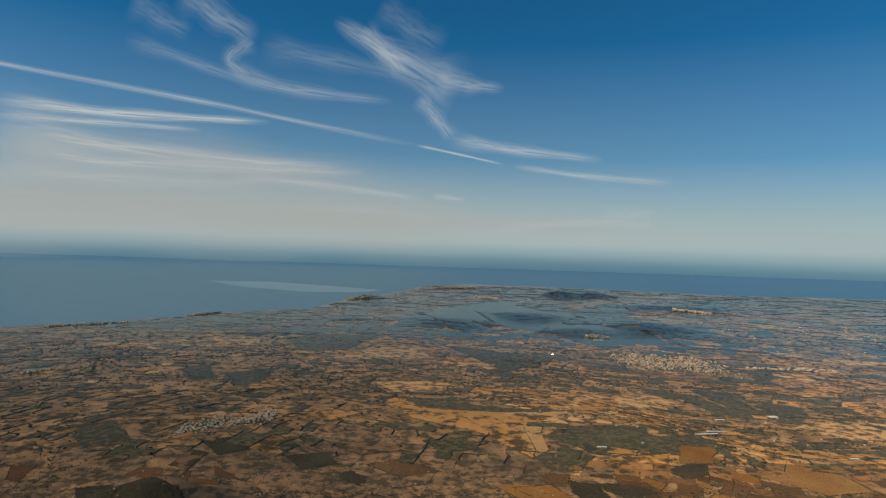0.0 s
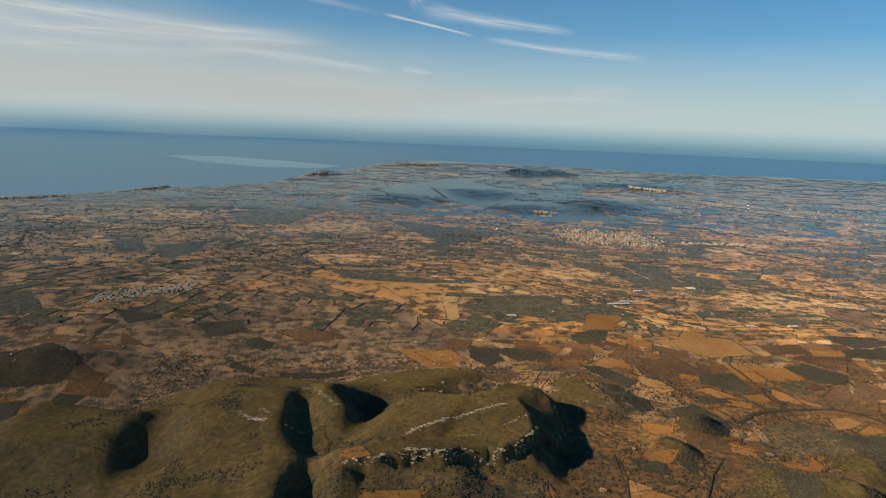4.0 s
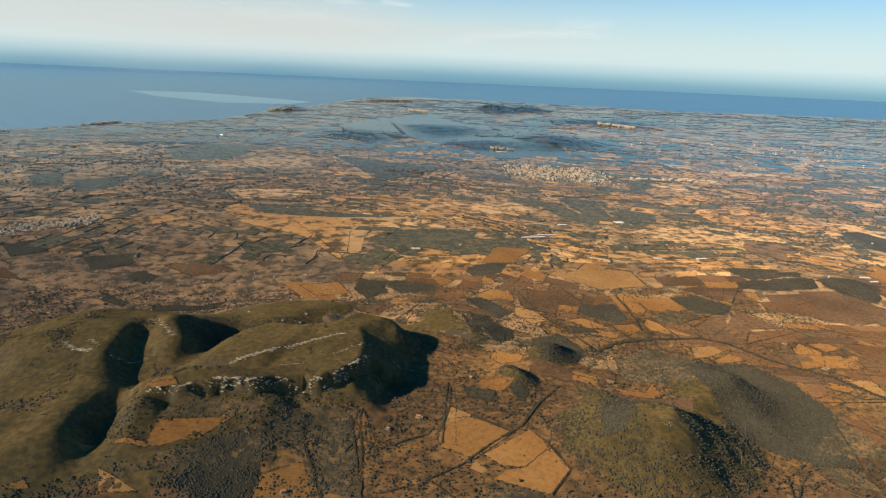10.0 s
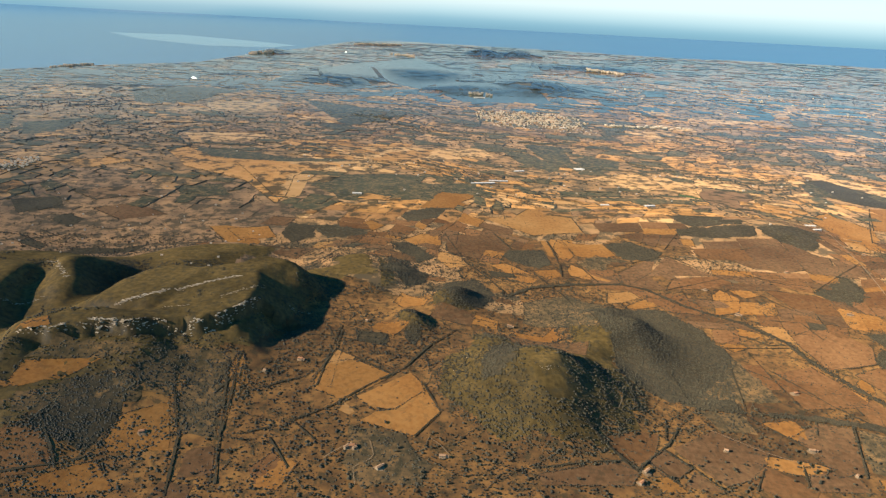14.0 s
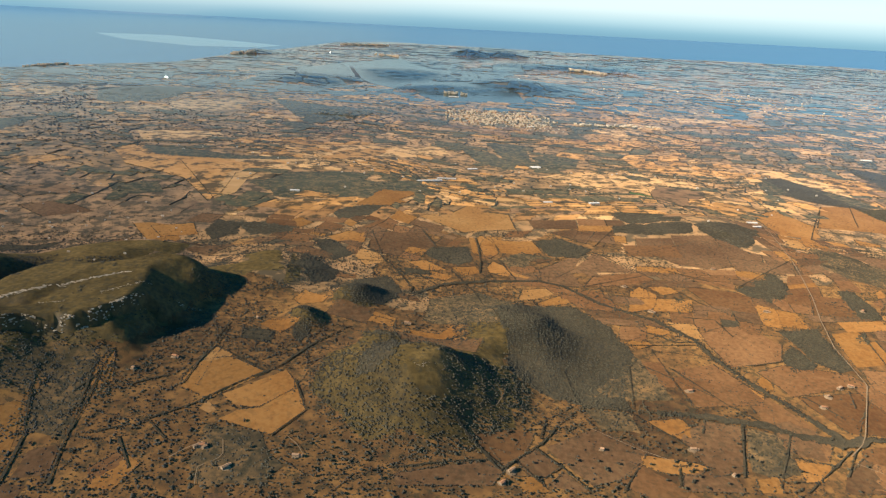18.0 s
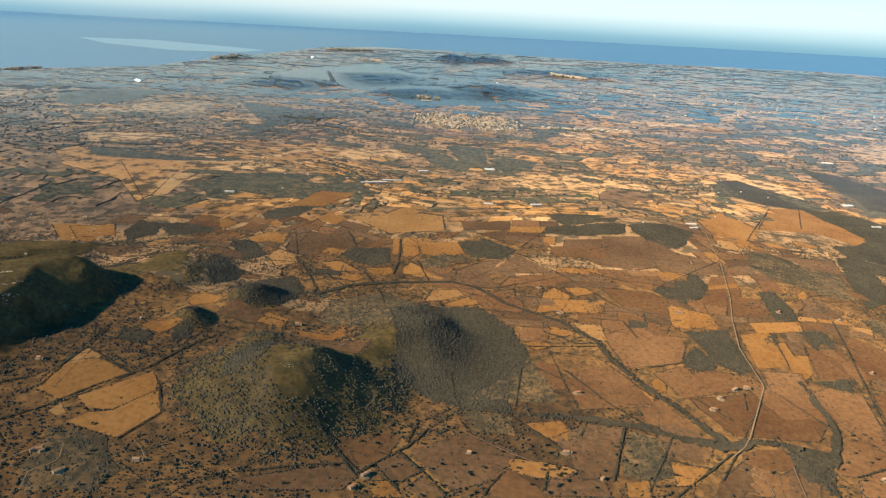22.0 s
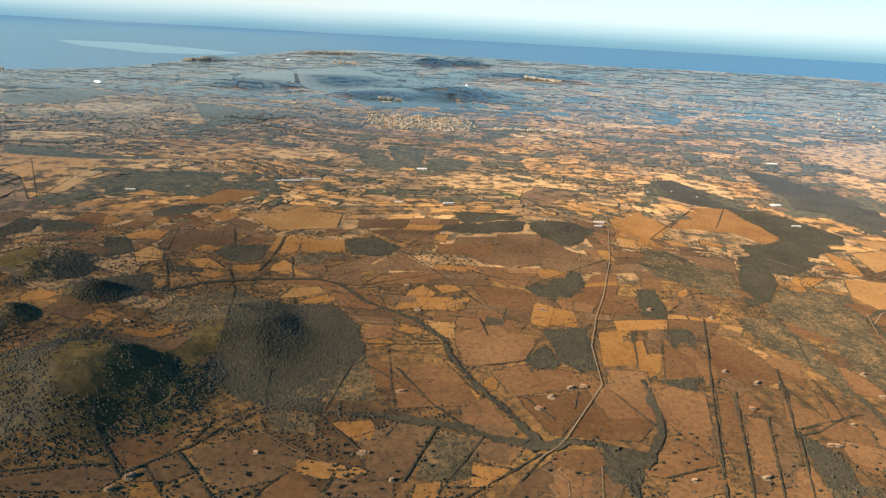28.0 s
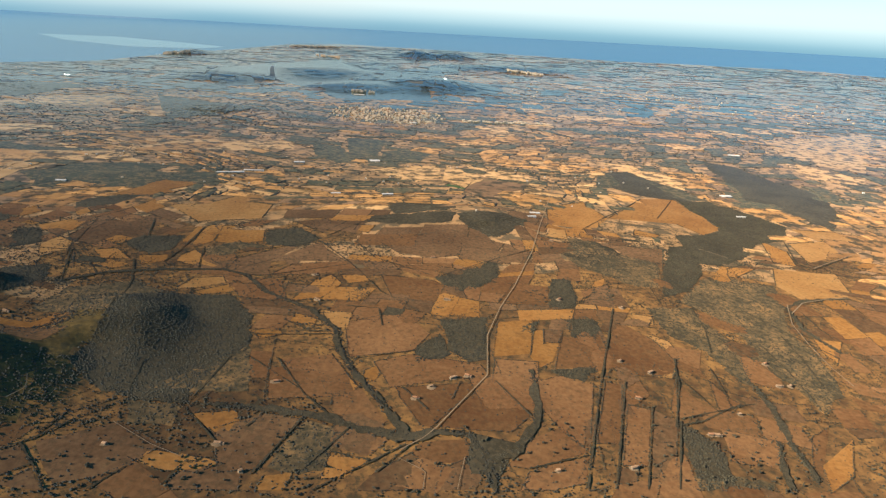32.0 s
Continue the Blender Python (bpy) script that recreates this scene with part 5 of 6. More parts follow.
grove("scattered_trees", SPOTS["near"], "small dark olive and carob trees scattered over dry land", 0)
grove("hedge_trees", SPOTS["hedge"], "dark bushes and small trees in rows along field edges", 0)
grove("wood_trees", SPOTS["wood"], "dense dark green low woodland of pines and oaks", 0)
grove("stream_trees", SPOTS["stream"], "dark green trees crowding along a stream bed", 0)
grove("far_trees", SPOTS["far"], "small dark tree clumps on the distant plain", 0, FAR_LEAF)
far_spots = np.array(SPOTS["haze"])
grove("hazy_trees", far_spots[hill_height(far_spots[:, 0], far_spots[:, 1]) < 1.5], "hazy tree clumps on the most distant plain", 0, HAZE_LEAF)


# ---- buildings ----
def plain(name, colour, grain=0.5, vary=0.15, rough=0.8, contrast=0.25):
    """Plaster, tiles, rock: a base colour with stains at two scales."""
    lo, hi = [tuple(c * k for c in colour) for k in (1 - contrast, 1 + contrast * 0.6)]
    return material(name, [lo, colour, hi], grain, grain * 9, haze_gloss=0, vary=vary)


YARD = plain("yard_dust", (0.27, 0.18, 0.1), 0.6, 0.2)
PLASTER = plain("cream_plaster", (0.29, 0.215, 0.135))
LIME = plain("white_limewash", (0.64, 0.52, 0.365))
TOWN_TILE = plain("sun_bleached_roof_tile", (0.56, 0.40, 0.255))
TILE = plain("clay_roof_tile", (0.42, 0.205, 0.10))
PALE_TILE = plain("weathered_roof_tile", (0.40, 0.24, 0.13))
SHEETING = plain("white_sheeting", (0.58, 0.52, 0.43), 1.5)
WOOD_DOOR = plain("brown_door", (0.12, 0.07, 0.04))
GLASS = plain("dark_pane", (0.04, 0.045, 0.05))
ROCK = plain("limestone", (0.45, 0.355, 0.235), 0.9, 0.2, contrast=0.5)
BARK = plain("bark", (0.1, 0.075, 0.05))


def part(name, bm, mat, parent=None, label=""):
    """One mesh object from a bmesh, under a thing or a part."""
    me = bpy.data.meshes.new(name)
    bm.to_mesh(me)
    bm.free()
    me.materials.append(mat)
    ob = new(name, me)
    if parent:
        ob.parent = parent
    return tagged(ob, label)


def box(bm, x, y, z, w, d, h):
    """A box on the level z, centred on x and y."""
    v = [bm.verts.new((x + a * w / 2, y + b * d / 2, z + c * h)) for a, b, c in
         ((-1, -1, 0), (1, -1, 0), (1, 1, 0), (-1, 1, 0), (-1, -1, 1), (1, -1, 1), (1, 1, 1), (-1, 1, 1))]
    for f in ((3, 2, 1, 0), (4, 5, 6, 7), (0, 1, 5, 4), (1, 2, 6, 5), (2, 3, 7, 6), (3, 0, 4, 7)):
        bm.faces.new([v[k] for k in f])


def gable_wall(bm, x, y, w, d, h, rise):
    """Walls with pointed ends under a ridge that runs along x."""
    box(bm, x, y, -0.3, w, d, h + 0.3)
    for s in (-1, 1):
        p = [bm.verts.new((x + s * w / 2, y + b, h + c)) for b, c in ((-d / 2, 0), (d / 2, 0), (0, rise))]
        q = [bm.verts.new((x + s * (w / 2 - 0.05), y + b, h + c)) for b, c in ((-d / 2, 0), (d / 2, 0), (0, rise))]
        for f in ((p[0], p[1], p[2]), (q[2], q[1], q[0]), (p[0], p[2], q[2], q[0]), (p[1], q[1], q[2], p[2])):
            bm.faces.new(f)


def gable_roof(bm, x, y, w, d, h, rise, thick=0.05, over=0.06):
    """Two slopes with thickness and eaves."""
    for s in (-1, 1):
        e = d / 2 + over
        drop = rise * over / (d / 2)
        lo = [(x - w / 2 - over, y + s * e, h - drop), (x + w / 2 + over, y + s * e, h - drop),
              (x + w / 2 + over, y, h + rise), (x - w / 2 - over, y, h + rise)]
        a = [bm.verts.new(p) for p in lo]
        b = [bm.verts.new((p[0], p[1], p[2] + thick)) for p in lo]
        bm.faces.new(b if s < 0 else b[::-1])
        bm.faces.new(a[::-1] if s < 0 else a)
        for k in range(4):
            f = (a[k], a[(k + 1) % 4], b[(k + 1) % 4], b[k])
            bm.faces.new(f if s < 0 else f[::-1])


def house(name, w, d, h, rise, wall, roof, annex=0.0, openings=True):
    """A house of the country: walls, tiled roof, door, windows and maybe a lower wing."""
    root = new(name)
    bm = bmesh.new()
    gable_wall(bm, 0, 0, w, d, h, rise)
    part("wall", bm, wall, root)
    bm = bmesh.new()
    gable_roof(bm, 0, 0, w, d, h, rise)
    part("roof", bm, roof, root)
    if annex:
        bm = bmesh.new()
        gable_wall(bm, w / 2 + annex / 2 + 0.01, d * 0.1, annex, d * 0.7, h * 0.6, rise * 0.6)
        part("wing_wall", bm, wall, root)
        bm = bmesh.new()
        gable_roof(bm, w / 2 + annex / 2 + 0.01, d * 0.1, annex, d * 0.7, h * 0.6, rise * 0.6)
        part("wing_roof", bm, roof, root)
    if openings:
        bm = bmesh.new()
        box(bm, 0, -d / 2 - 0.005, 0, 0.11, 0.03, 0.22)
        part("door", bm, WOOD_DOOR, root)
        for x in (-0.3, 0.3):
            bm = bmesh.new()
            box(bm, x * w, -d / 2 - 0.005, h * 0.5, 0.1, 0.03, 0.12)
            part("window", bm, GLASS, root)
    return root


def tagged_house(ob, label, group):
    return tagged(ob, label, "house", group)


FARMS = [(162.1, 156.2), (151.4, 151.3), (99.7, 130.3), (110.3, 154.3), (75.5, 129.7), (50.7, 121.2), (47.9, 117.4), (177.7, 119.4), (196.6, 120.0), (208.9, 147.3), (210.8, 165.6), (218.1, 160.0), (260.8, 168.1), (261.7, 155.9), (224.5, 132.2), (222.9, 132.3), (236.3, 141.2), (257.6, 155.6), (203.2, 204.6), (150.5, 358.6), (157.8, 155.1), (146.6, 146.4), (106.0, 121.4), (162.2, 201.8), (162.1, 240.9), (117.0, 223.6), (118.7, 202.2), (218.4, 267.1), (225.4, 201.1)]
FARMS += [(-19.2, 126.7), (-32.7, 162.3), (-41.3, 156.2), (30.8, 185.9)]
FARMS += [(-18.1, 126.9), (-17.4, 126.3), (-12.0, 120.2), (-66.1, 134.4), (-14.5, 185.7), (2.4, 123.5), (-85.8, 292.8), (-18.1, 357.0), (-197.9, 439.1), (128.6, 354.9)]
FARM_KINDS = [house("farmhouse", 1.2, 0.7, 0.42, 0.16, PLASTER, TILE, 0.55), house("farmhouse", 0.9, 0.62, 0.38, 0.14, PLASTER, PALE_TILE),
              house("farmhouse", 1.5, 0.66, 0.44, 0.17, PLASTER, PALE_TILE, 0.7)]
FARM_LOOK = ["cream farmhouse with clay-tile roof and low wing", "small cream farmhouse with weathered tile roof",
             "long cream farmhouse with weathered roof and side wing"]
seeded = random.Random(3)
for k, (x, y) in enumerate(FARMS):
    kind = k % 3
    turn = seeded.uniform(-50, 50)
    here = pose(x, y, float(land(x, y)) + 0.26, 0, 0, turn)
    if k < 3:
        ob = FARM_KINDS[k]
        ob.matrix_basis = here
    else:
        ob = copy_thing(FARM_KINDS[kind], here)
    tagged_house(ob, FARM_LOOK[kind], "farmhouses of the plain")
    # bare yard round it, lying on the land
    rad = seeded.uniform(0.8, 1.4)
    ring = [(x + rad * seeded.uniform(0.7, 1.3) * math.cos(a), y + rad * seeded.uniform(0.6, 1.1) * math.sin(a)) for a in np.linspace(0, 5.6, 7)]
    yard = new("yard", mesh_from("yard", *drape(ring, 0.34, 0.8, 0.08)))
    yard.data.materials.append(YARD)
    tagged(yard, "bare pale dusty yard beside a farmhouse", "yard", "farmyards")


def shed(x, y, length, width):
    """A long low hall or glasshouse with white sheeting."""
    root = new("shed")
    bm = bmesh.new()
    gable_wall(bm, 0, 0, length, width, 0.4, 0.25)
    part("wall", bm, SHEETING, root)
    bm = bmesh.new()
    gable_roof(bm, 0, 0, length, width, 0.4, 0.25, 0.06, 0.1)
    part("roof", bm, SHEETING, root)
    bm = bmesh.new()
    box(bm, 0, -width / 2 - 0.01, 0, 0.5, 0.04, 0.35)
    part("door", bm, WOOD_DOOR, root)
    root.matrix_basis = pose(x, y, float(land(x, y)) + 0.25, 0, 0, seeded.uniform(-12, 12))
    tagged(root, "long white-sheeted farm hall among the fields", "shed", "white farm halls")


shed(374.7, 390.4, 7.0, 4.0)
shed(464.7, 534.8, 9.0, 4.0)
shed(223.8, 314.7, 5.0, 2.0)
shed(150.1, 354.8, 6.0, 2.2)
shed(121.7, 352.2, 5.0, 2.0)
shed(147.3, 479.3, 7.0, 5.0)
shed(58.3, 397.9, 16.0, 2.0)
shed(70.5, 409.4, 12.0, 2.0)
shed(94.6, 454.2, 7.0, 2.0)
shed(218.8, 302.3, 4.0, 1.5)
shed(356.5, 341.8, 5.0, 1.8)
shed(-19.6, 355.4, 5.0, 1.5)
shed(193.6, 683.5, 7.0, 3.0)
shed(140.5, 907.3, 14.0, 5.0)

# ---- towns ----
TOWN_KINDS = [house("house", 2.2, 1.5, 0.9, 0.3, LIME, TOWN_TILE, 0, False), house("house", 1.7, 1.4, 0.75, 0.3, PLASTER, TILE, 0, False),
              house("house", 2.8, 1.7, 1.1, 0.3, LIME, TOWN_TILE, 0, False)]
TOWN_LOOK = ["whitewashed town house with weathered tile roof", "cream town house with clay-tile roof", "tall whitewashed town house with pale roof"]


def town(cx, cy, rx, ry, turn, count, size, group, first=False):
    """Houses crowded round the middle of a town, in rough streets."""
    done = 0
    while done < count:
        a, r = seeded.uniform(0, 6.283), math.sqrt(seeded.random()) ** 1.25
        u, v = r * rx * math.cos(a), r * ry * math.sin(a)
        u, v = round(u / (2.6 * size)) * 2.6 * size + seeded.uniform(-0.5, 0.5), round(v / (3.4 * size)) * 3.4 * size + seeded.uniform(-0.7, 0.7)
        c, s = math.cos(radians(turn)), math.sin(radians(turn))
        x, y = cx + u * c - v * s, cy + u * s + v * c
        k = done % 3
        here = pose(x, y, float(land(x, y)) + 0.15, 0, 0, turn + seeded.choice((0, 90)) + seeded.uniform(-6, 6)) @ Matrix.Diagonal((size, size, size * seeded.uniform(0.9, 1.5), 1))
        if first and done < 3:
            ob = TOWN_KINDS[k]
            ob.matrix_basis = here
        else:
            ob = copy_thing(TOWN_KINDS[k], pose(0, 0, 0))
            ob.matrix_basis = here
        tagged_house(ob, TOWN_LOOK[k], group)
        done += 1


town(170, 735, 66, 58, -20, 290, 0.85, "houses of the large town", True)


def far_town(name, x0, y0, x1, y1, deep, count, size, label):
    """A far-off town as one mesh of houses with pitched roofs."""
    bm = bmesh.new()
    for _ in range(count):
        f, g = seeded.random(), seeded.gauss(0, 0.4)
        x, y = x0 + (x1 - x0) * f, y0 + (y1 - y0) * f + g * deep
        w, d, h = [size * seeded.uniform(0.7, 1.5) for _ in range(3)]
        z = float(land(x, y))
        before = len(bm.verts)
        gable_wall(bm, 0, 0, w * 1.6, d * 1.2, h, h * 0.3)
        bm.verts.ensure_lookup_table()
        for v in bm.verts[before:]:
            v.co += Vector((x, y, z))
    ob = part(name, bm, LIME)
    tagged(ob, label, "town", kind="stuff")


far_town("town_outskirts", 118, 745, 222, 722, 70, 760, 0.62, "crowded pale houses of a country town")
far_town("small_town", -252, 366, -205, 400, 18, 260, 0.62, "small country town of pale houses")
far_town("village", 250, 708, 345, 702, 8, 60, 1.2, "scattered white village houses on the plain")
far_town("coast_village", -276, 1505, -216, 1545, 10, 60, 3.0, "white seaside village on the cape")
far_town("resort", -45, 2050, 96, 2117, 12, 90, 4.0, "white seaside resort on the far shore")
far_town("far_town", 464, 1432, 528, 1390, 12, 110, 2.2, "pale distant town on the plain")
far_town("shore_village", -470, 1058, -440, 1128, 10, 40, 2.2, "white houses along the coast")
far_town("shore_village", -579, 845, -508, 915, 6, 50, 2.0, "white houses along the coast")
far_town("far_village", 46, 1698, 101, 1660, 8, 30, 3.2, "small white village far off")
far_town("far_village", -430, 535, -405, 555, 8, 40, 1.4, "small pale village on the plain")
far_town("far_village", 130, 940, 165, 930, 8, 24, 1.5, "small pale village below wooded hills")
far_town("scattered_farms", 350, 1000, 900, 900, 260, 50, 1.2, "white farmsteads scattered over the far plain")
far_town("scattered_farms", -150, 420, 330, 430, 130, 60, 0.6, "white farmsteads scattered over the plain")
far_town("scattered_farms", -330, 330, -60, 300, 90, 90, 0.4, "small pale farmsteads between the western parcels")


# ---- limestone outcrops on the hills ----
def stone(seed, flat):
    local = random.Random(seed)
    bm = bmesh.new()
    bmesh.ops.create_icosphere(bm, subdivisions=1, radius=1)
    for v in bm.verts:
        v.co *= local.uniform(0.6, 1.2)
        v.co.z *= flat
    me = bpy.data.meshes.new("rock")
    bm.to_mesh(me)
    bm.free()
    me.materials.append(ROCK)
    return me


STONES = [stone(k, 0.6 + 0.15 * k) for k in range(4)]


def outcrop(x0, y0, x1, y1, count, size, tall=0.55, spread=0.4):
    """A broken ledge of pale rock along a line on a hillside."""
    root = new("rock_outcrop")
    mx, my = (x0 + x1) / 2, (y0 + y1) / 2
    base = float(land(mx, my))
    root.location = (mx, my, base)
    for k in range(count):
        f = min(1, max(0, (k // 8 * 8 + 4) / count + seeded.gauss(0, 3.2 / count)))
        x, y = x0 + (x1 - x0) * f + seeded.gauss(0, spread), y0 + (y1 - y0) * f + seeded.gauss(0, spread)
        ob = new("rock", STONES[k % 4])
        ob.parent = root
        s = size * seeded.uniform(0.35, 1.1)
        ob.matrix_basis = (pose(x - mx, y - my, float(land(x, y)) - base + 0.1 * s, seeded.uniform(-14, 14), seeded.uniform(-14, 14), seeded.uniform(-35, 35))
                           @ Matrix.Diagonal((s * seeded.uniform(1.6, 4.0), s * seeded.uniform(0.7, 1.3), s * tall, 1)))
    tagged(root, "pale limestone ledge on the grassy hillside", "rock", "limestone ledges")


# ledges on the slopes, then the long cliff
for ledge in ((-71.3, 189.2, -63.5, 193.4, 60, 0.22), (-63.5, 193.4, -54.5, 198.1, 70, 0.24), (-86.7, 182.3, -81.2, 184.3, 60, 0.22), (-81.2, 184.3, -73.5, 188.7, 60, 0.24),
              (-139.4, 197.5, -134.3, 193.0, 40, 0.22), (-134.3, 193.0, -129.2, 191.8, 40, 0.26), (-132.3, 198.9, -127.7, 193.7, 30, 0.20), (-121.2, 219.8, -116.9, 216.9, 26, 0.22),
              (-115.8, 214.3, -108.7, 204.0, 46, 0.24), (-88.0, 167.4, -81.0, 165.9, 60, 0.22), (-83.6, 165.7, -77.1, 164.9, 50, 0.22), (-94.4, 164.5, -93.2, 163.9, 30, 0.22),
              (-123.1, 191.1, -113.4, 196.2, 50, 0.17), (-56.7, 182.6, -45.8, 191.8, 50, 0.14), (-71.6, 176.4, -65.1, 177.7, 24, 0.13),
              (30, 146, 36, 148, 22, 0.10), (8, 152, 14, 160, 26, 0.09), (-38, 190, -33, 192, 24, 0.19)):
    outcrop(*ledge)
for a, b in zip(SCARP[:-1], SCARP[1:]):
    outcrop(*a, *b, 30, 0.19, 1.9, 0.3)

# ---- trees that stand singly in the nearest fields ----
TREES = []
for k in range(4):
    root = new("tree")
    bm = bmesh.new()
    bmesh.ops.create_cone(bm, segments=7, radius1=0.06, radius2=0.035, depth=0.34, matrix=Matrix.Translation((0, 0, 0.13)))
    for a in range(3):
        limb = Matrix.Translation((0, 0, 0.28)) @ pose(0, 0, 0, 38, 0, 120 * a + 20 * k) @ Matrix.Translation((0, 0, 0.1))
        bmesh.ops.create_cone(bm, segments=5, radius1=0.028, radius2=0.012, depth=0.22, matrix=limb)
    part("trunk", bm, BARK, root)
    bm = bmesh.new()
    local = random.Random(50 + k)
    for _ in range(7):
        at = Matrix.Translation((local.gauss(0, 0.15), local.gauss(0, 0.15), 0.45 + local.gauss(0, 0.07)))
        made = bmesh.ops.create_icosphere(bm, subdivisions=1, radius=local.uniform(0.13, 0.24), matrix=at)
        for v in made["verts"]:
            v.co += Vector((local.gauss(0, 0.03), local.gauss(0, 0.03), local.gauss(0, 0.03)))
    part("crown", bm, LEAF, root)
    TREES.append(tagged(root, "round dark olive tree standing alone in a field", "tree", "single trees of the near fields"))
placed = 0
while placed < 220:
    x, y = seeded.uniform(-60, 240), seeded.uniform(108, 136)
    if float(hill_height(x, y)) > 1.5:
        continue
    here = pose(x, y, float(land(x, y)) + 0.03, 0, 0, seeded.uniform(0, 360))
    if placed < 4:
        TREES[placed].matrix_basis = here
    else:
        copy_thing(TREES[placed % 4], here)
    placed += 1


# ---- sea and sky ----
def cloud_material(name, dense, stretch):
    """Ice cloud: thin, streaked along its length, fading to its edges."""
    m = bpy.data.materials.new(name)
    m.use_nodes = True
    n, l = m.node_tree.nodes, m.node_tree.links
    n.clear()
    out, uv, split_uv = n.new("ShaderNodeOutputMaterial"), n.new("ShaderNodeUVMap"), n.new("ShaderNodeSeparateXYZ")
    l.new(uv.outputs["UV"], split_uv.inputs["Vector"])

    def maths(kind, a, b=None):
        k = n.new("ShaderNodeMath")
        k.operation = kind
        for slot, v in ((0, a), (1, b)):
            if v is None:
                continue
            if isinstance(v, (int, float)):
                k.inputs[slot].default_value = v
            else:
                l.new(v, k.inputs[slot])
        return k.outputs[0]
    u, v = split_uv.outputs["X"], split_uv.outputs["Y"]
    place = n.new("ShaderNodeMapping")
    place.inputs["Scale"].default_value = (stretch, 8.0, 1.0)
    l.new(uv.outputs["UV"], place.inputs["Vector"])
    streak = n.new("ShaderNodeTexNoise")
    streak.inputs["Scale"].default_value, streak.inputs["Detail"].default_value = 1.0, 7
    streak.inputs["Distortion"].default_value = 0.7
    l.new(place.outputs["Vector"], streak.inputs["Vector"])
    across = maths("POWER", maths("SUBTRACT", 1.0, maths("ABSOLUTE", maths("SUBTRACT", maths("MULTIPLY", v, 2.0), 1.0))), 1.3)
    ends = maths("MULTIPLY", maths("SMOOTH_MIN", maths("MULTIPLY", u, 6.0), 1.0), maths("SMOOTH_MIN", maths("MULTIPLY", maths("SUBTRACT", 1.0, u), 5.0), 1.0))
    wisps = n.new("ShaderNodeMapRange")
    wisps.inputs["From Min"].default_value, wisps.inputs["From Max"].default_value = (-0.3, 0.7) if name == "haze_cloud" else (0.2, 0.78)
    l.new(streak.outputs["Fac"], wisps.inputs["Value"])
    alpha = maths("MULTIPLY", maths("MULTIPLY", maths("MULTIPLY", across, ends), wisps.outputs["Result"]), dense)
    # the cloud glows in a set colour in place of sunlight on it
    clear, cloud_glow, mix = [n.new("ShaderNode" + k) for k in ("BsdfTransparent", "Emission", "MixShader")]
    cloud_glow.inputs["Color"].default_value = (0.48, 0.5, 0.48, 1) if name == "haze_cloud" else (0.58, 0.64, 0.66, 1)
    l.new(maths("MAXIMUM", maths("MINIMUM", alpha, 1.0), 0.0), mix.inputs["Fac"])
    l.new(clear.outputs[0], mix.inputs[1])
    l.new(cloud_glow.outputs[0], mix.inputs[2])
    l.new(mix.outputs[0], out.inputs["Surface"])
    return m


CLOUD = {}
CLOUD_LOOK = {"contrail": "thin white vapour trail in blue sky", "cirrus": "wispy white ice cloud streak in blue sky", "veil": "broad pale haze cloud low over the sea"}


def cloud(kind, wide0, wide1, dense, *line):
    """A streak of cloud far away: azimuth and elevation in degrees along it, and its width at both ends."""
    p = np.array(line)
    d = np.r_[0, np.cumsum(np.hypot(*np.diff(p, axis=0).T))]
    n = 40
    s = np.linspace(0, d[-1], n)
    az, el = [np.convolve(np.pad(np.interp(s, d, p[:, k]), 3, mode="reflect", reflect_type="odd"), np.ones(7) / 7, "valid") for k in (0, 1)]
    da, de = np.gradient(az), np.gradient(el)
    k = np.hypot(da, de) + 1e-9
    wide = np.linspace(wide0, wide1, n) * (1.75 if kind == "cirrus" else 1.0) * (1 + 0.12 * np.sin(np.arange(n) * 0.4))
    co, uvs = [], []
    for v in np.linspace(0, 1, 6):
        off = (v - 0.5) * wide * 1.5
        a, e = np.radians(az - de / k * off), np.radians(el + da / k * off)
        co.append(np.stack([np.sin(a) * np.cos(e), np.cos(a) * np.cos(e), np.sin(e)], 1) * (4500 + 12 * len(CLOUD)) + (-110, 0, 107))
        uvs.append(np.stack([np.linspace(0, 1, n), np.full(n, v)], 1))
    i = (np.arange(5)[:, None] * n + np.arange(n - 1)).ravel()
    quads = np.stack([i, i + 1, i + n + 1, i + n], 1)
    name = "contrail" if kind == "contrail" else "cirrus_cloud" if kind == "cirrus" else "haze_cloud"
    ob = new(name, mesh_from(name, np.concatenate(co), quads))
    layer = ob.data.uv_layers.new(name="UVMap")
    layer.data.foreach_set("uv", np.concatenate(uvs)[quads.ravel()].astype(np.float32).ravel())
    ob.data.materials.append(cloud_material(name, dense * 1.6, 2.0 if kind == "veil" else 2.0 + d[-1] / 9))
    ob.visible_shadow = False
    CLOUD[len(CLOUD)] = ob
    tagged(ob, CLOUD_LOOK[kind], "cloud", "clouds")


# a sunlit streak on the sea, painted as a patch of paler water
lit_streak = [(-760, 2120), (-566, 2170), (-335, 2020), (-200, 1910), (-247, 1780), (-394, 1730), (-600, 1880)]
edge = along(lit_streak, 30, True)
lit_streak_co = np.column_stack([np.r_[edge, edge.mean(0)[None]], np.full(len(edge) + 1, -10.9)])
lit_streak_i = np.arange(len(edge))
ob = new("water_streak", mesh_from("water_streak", lit_streak_co, np.stack([lit_streak_i, (lit_streak_i + 1) % len(edge), np.full(len(edge), len(edge))], 1)))
ob.data.materials.append(water("sunlit_tint_water", (0.06, 0.16, 0.21), (0.52, 0.66, 0.72), 0.14))
tagged(ob, "pale sunlit streak painted on the blue sea", "water", kind="structure")
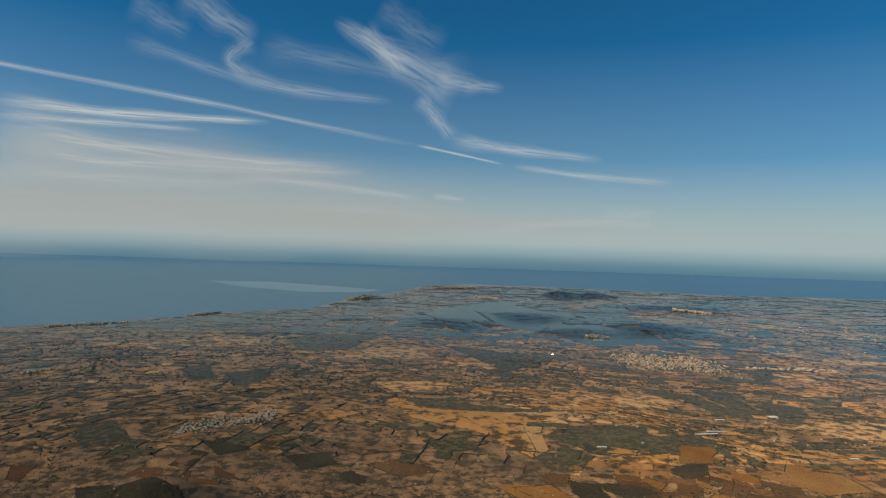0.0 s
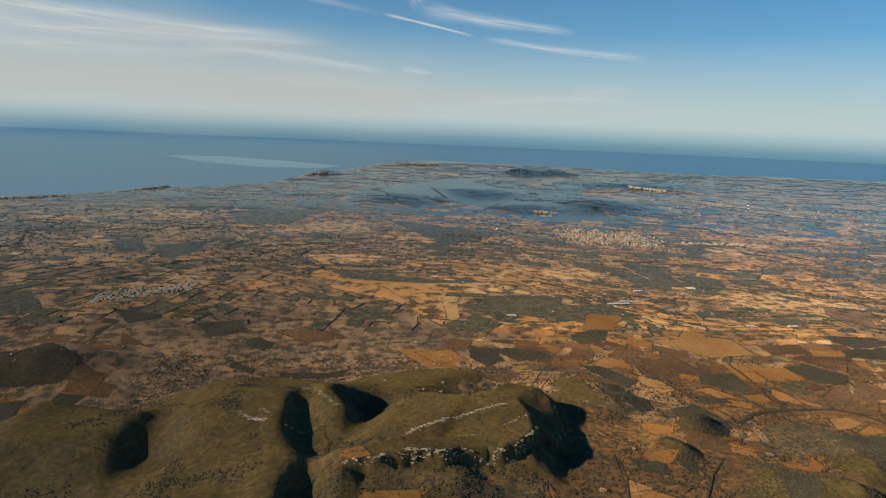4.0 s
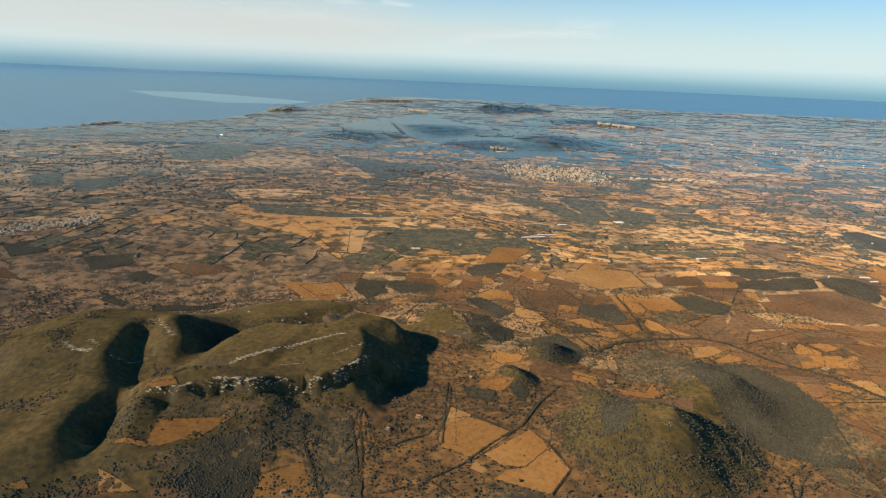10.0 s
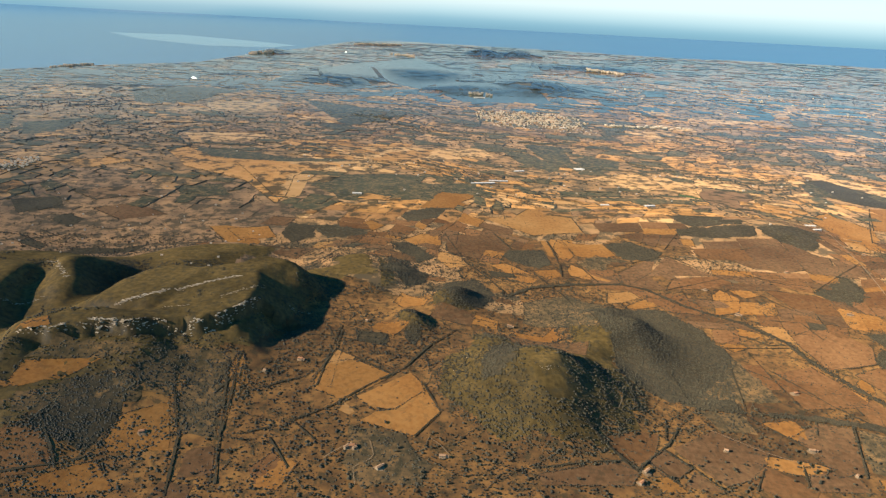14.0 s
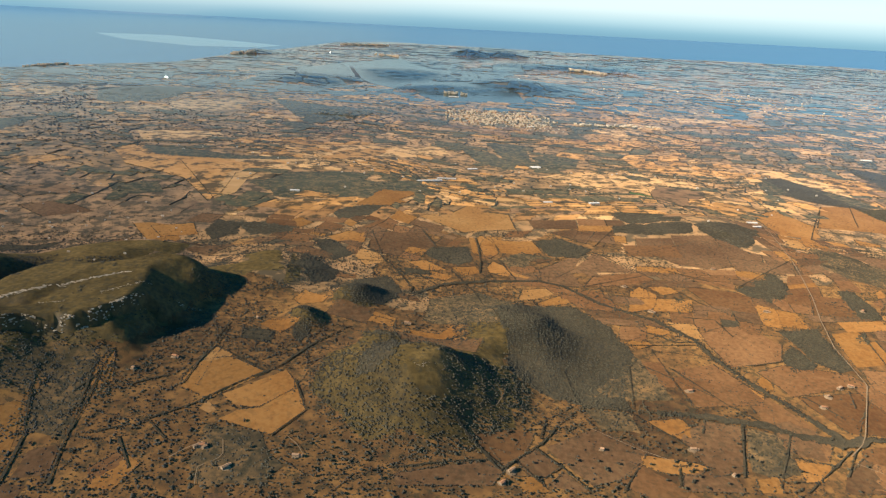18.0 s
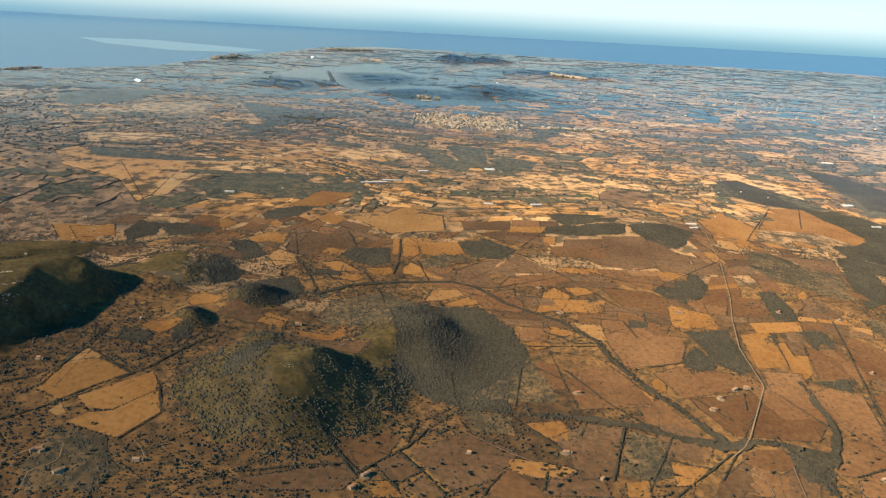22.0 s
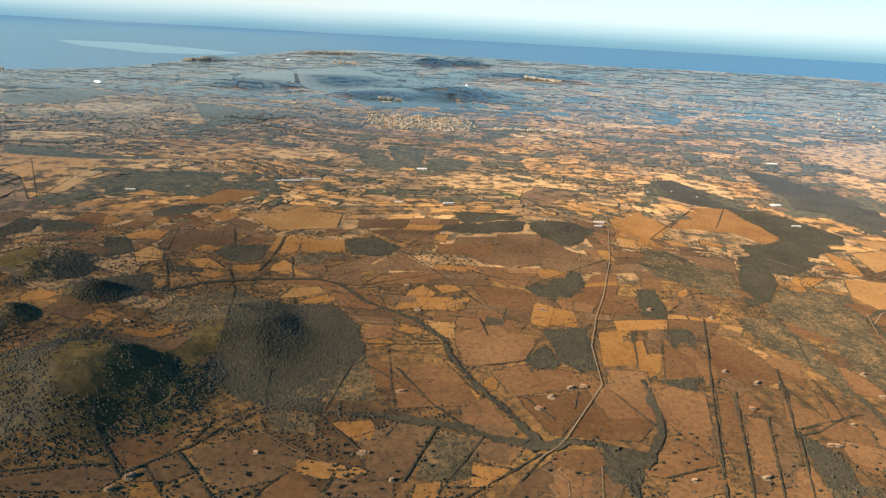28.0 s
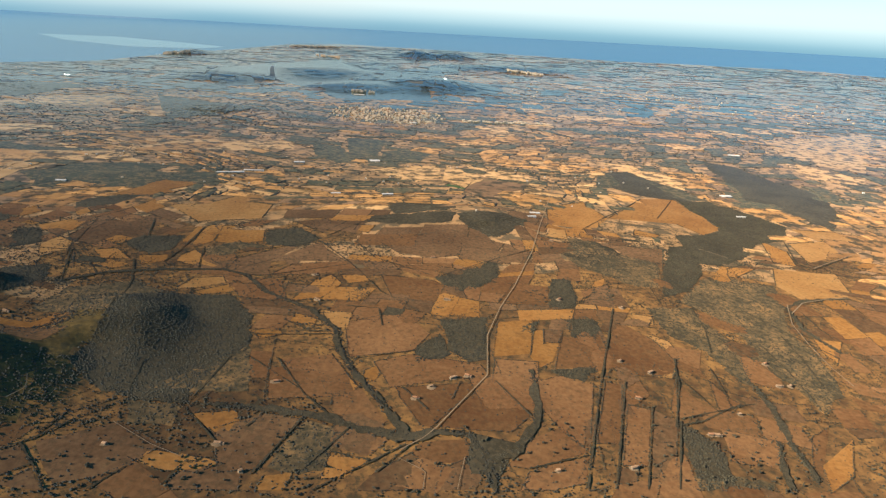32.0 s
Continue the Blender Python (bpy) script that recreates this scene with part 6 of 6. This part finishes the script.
cloud("veil", 6.38, 2.95, 0.40, (-34.32, 6.59), (-23.78, 6.84), (-13.16, 6.35), (-1.27, 5.54))
cloud("veil", 7.37, 5.40, 0.60, (-37.19, 2.48), (-23.67, 3.27), (-10.75, 2.85), (6.68, 2.54))
cloud("veil", 2.75, 2.46, 0.35, (-37.14, 1.90), (-19.54, 2.38), (3.77, 2.62), (22.61, 2.69))
cloud("contrail", 0.44, 0.39, 0.66, (-41.0, 12.8), (-31.47, 12.22), (-24.18, 11.84), (-15.81, 11.23), (-6.52, 9.99), (0.32, 9.01))
cloud("contrail", 0.22, 0.17, 1.20, (0.07, 9.05), (4.27, 8.33), (7.88, 7.60))
cloud("cirrus", 0.58, 0.23, 1.20, (-32.05, 9.62), (-24.11, 9.74), (-15.77, 10.11), (-12.17, 10.20))
cloud("cirrus", 0.41, 0.17, 0.96, (-32.02, 8.61), (-24.86, 8.97), (-17.49, 9.10))
cloud("cirrus", 1.05, 0.35, 0.99, (-32.00, 7.82), (-25.96, 7.41), (-18.70, 6.96), (-12.05, 6.82), (-5.93, 6.94))
cloud("cirrus", 0.81, 0.29, 0.99, (-31.96, 6.71), (-25.91, 6.01), (-17.82, 6.13), (-3.99, 6.51))
cloud("cirrus", 0.93, 0.47, 0.80, (-31.90, 4.73), (-25.87, 4.86), (-19.90, 4.80), (-14.71, 5.01))
cloud("cirrus", 0.52, 0.29, 0.85, (-16.24, 4.59), (-13.82, 5.49), (-10.15, 5.52), (-4.42, 4.94), (0.97, 4.43))
cloud("cirrus", 0.35, 0.17, 0.60, (1.74, 4.75), (4.65, 4.51))
cloud("cirrus", 0.47, 0.58, 0.50, (-11.00, 3.10), (-3.88, 3.32), (3.49, 2.61))
cloud("cirrus", 0.52, 0.29, 0.60, (6.94, 2.03), (13.20, 2.75), (17.87, 2.86), (21.04, 2.74))
cloud("cirrus", 0.46, 2.38, 0.55, (-7.32, 18.74), (-4.38, 17.39), (-1.41, 15.94), (1.09, 14.83), (3.84, 13.53))
cloud("cirrus", 1.36, 0.28, 0.43, (1.59, 14.61), (4.55, 14.25), (7.75, 13.94))
cloud("cirrus", 0.90, 0.90, 0.40, (-4.90, 18.32), (-2.40, 16.48), (-0.88, 14.97))
cloud("cirrus", 0.78, 0.68, 0.46, (0.07, 13.07), (1.96, 11.26), (3.49, 9.60))
cloud("cirrus", 0.70, 0.29, 0.70, (3.00, 9.68), (5.72, 9.23), (9.63, 8.79), (16.32, 8.09))
cloud("cirrus", 0.23, 0.35, 0.70, (8.46, 7.52), (13.06, 6.93), (17.76, 6.49), (22.03, 6.17))
cloud("cirrus", 1.47, 0.90, 0.35, (-19.57, 19.58), (-16.94, 18.13), (-14.92, 17.34), (-13.54, 16.55))
cloud("cirrus", 0.78, 0.50, 0.35, (-13.77, 16.61), (-15.51, 15.33), (-15.71, 14.65), (-14.11, 13.59))
cloud("cirrus", 0.90, 0.28, 0.40, (-15.93, 14.54), (-14.11, 13.59), (-11.35, 13.10), (-6.62, 12.79), (-2.01, 12.60))
cloud("cirrus", 0.68, 0.34, 0.26, (-23.51, 15.27), (-19.39, 14.54), (-15.00, 13.50), (-11.34, 12.87))
cloud("cirrus", 1.24, 0.57, 0.20, (-13.30, 16.15), (-6.73, 15.60), (-0.87, 14.78))
cloud("cirrus", 1.36, 1.13, 0.17, (-3.52, 20.16), (-1.02, 18.78), (2.48, 17.15))
cloud("cirrus", 1.24, 0.78, 0.20, (-23.21, 18.15), (-21.16, 17.29), (-18.61, 16.51))
cloud("cirrus", 0.81, 0.47, 0.30, (16.01, 3.29), (18.31, 3.58), (21.01, 3.71))
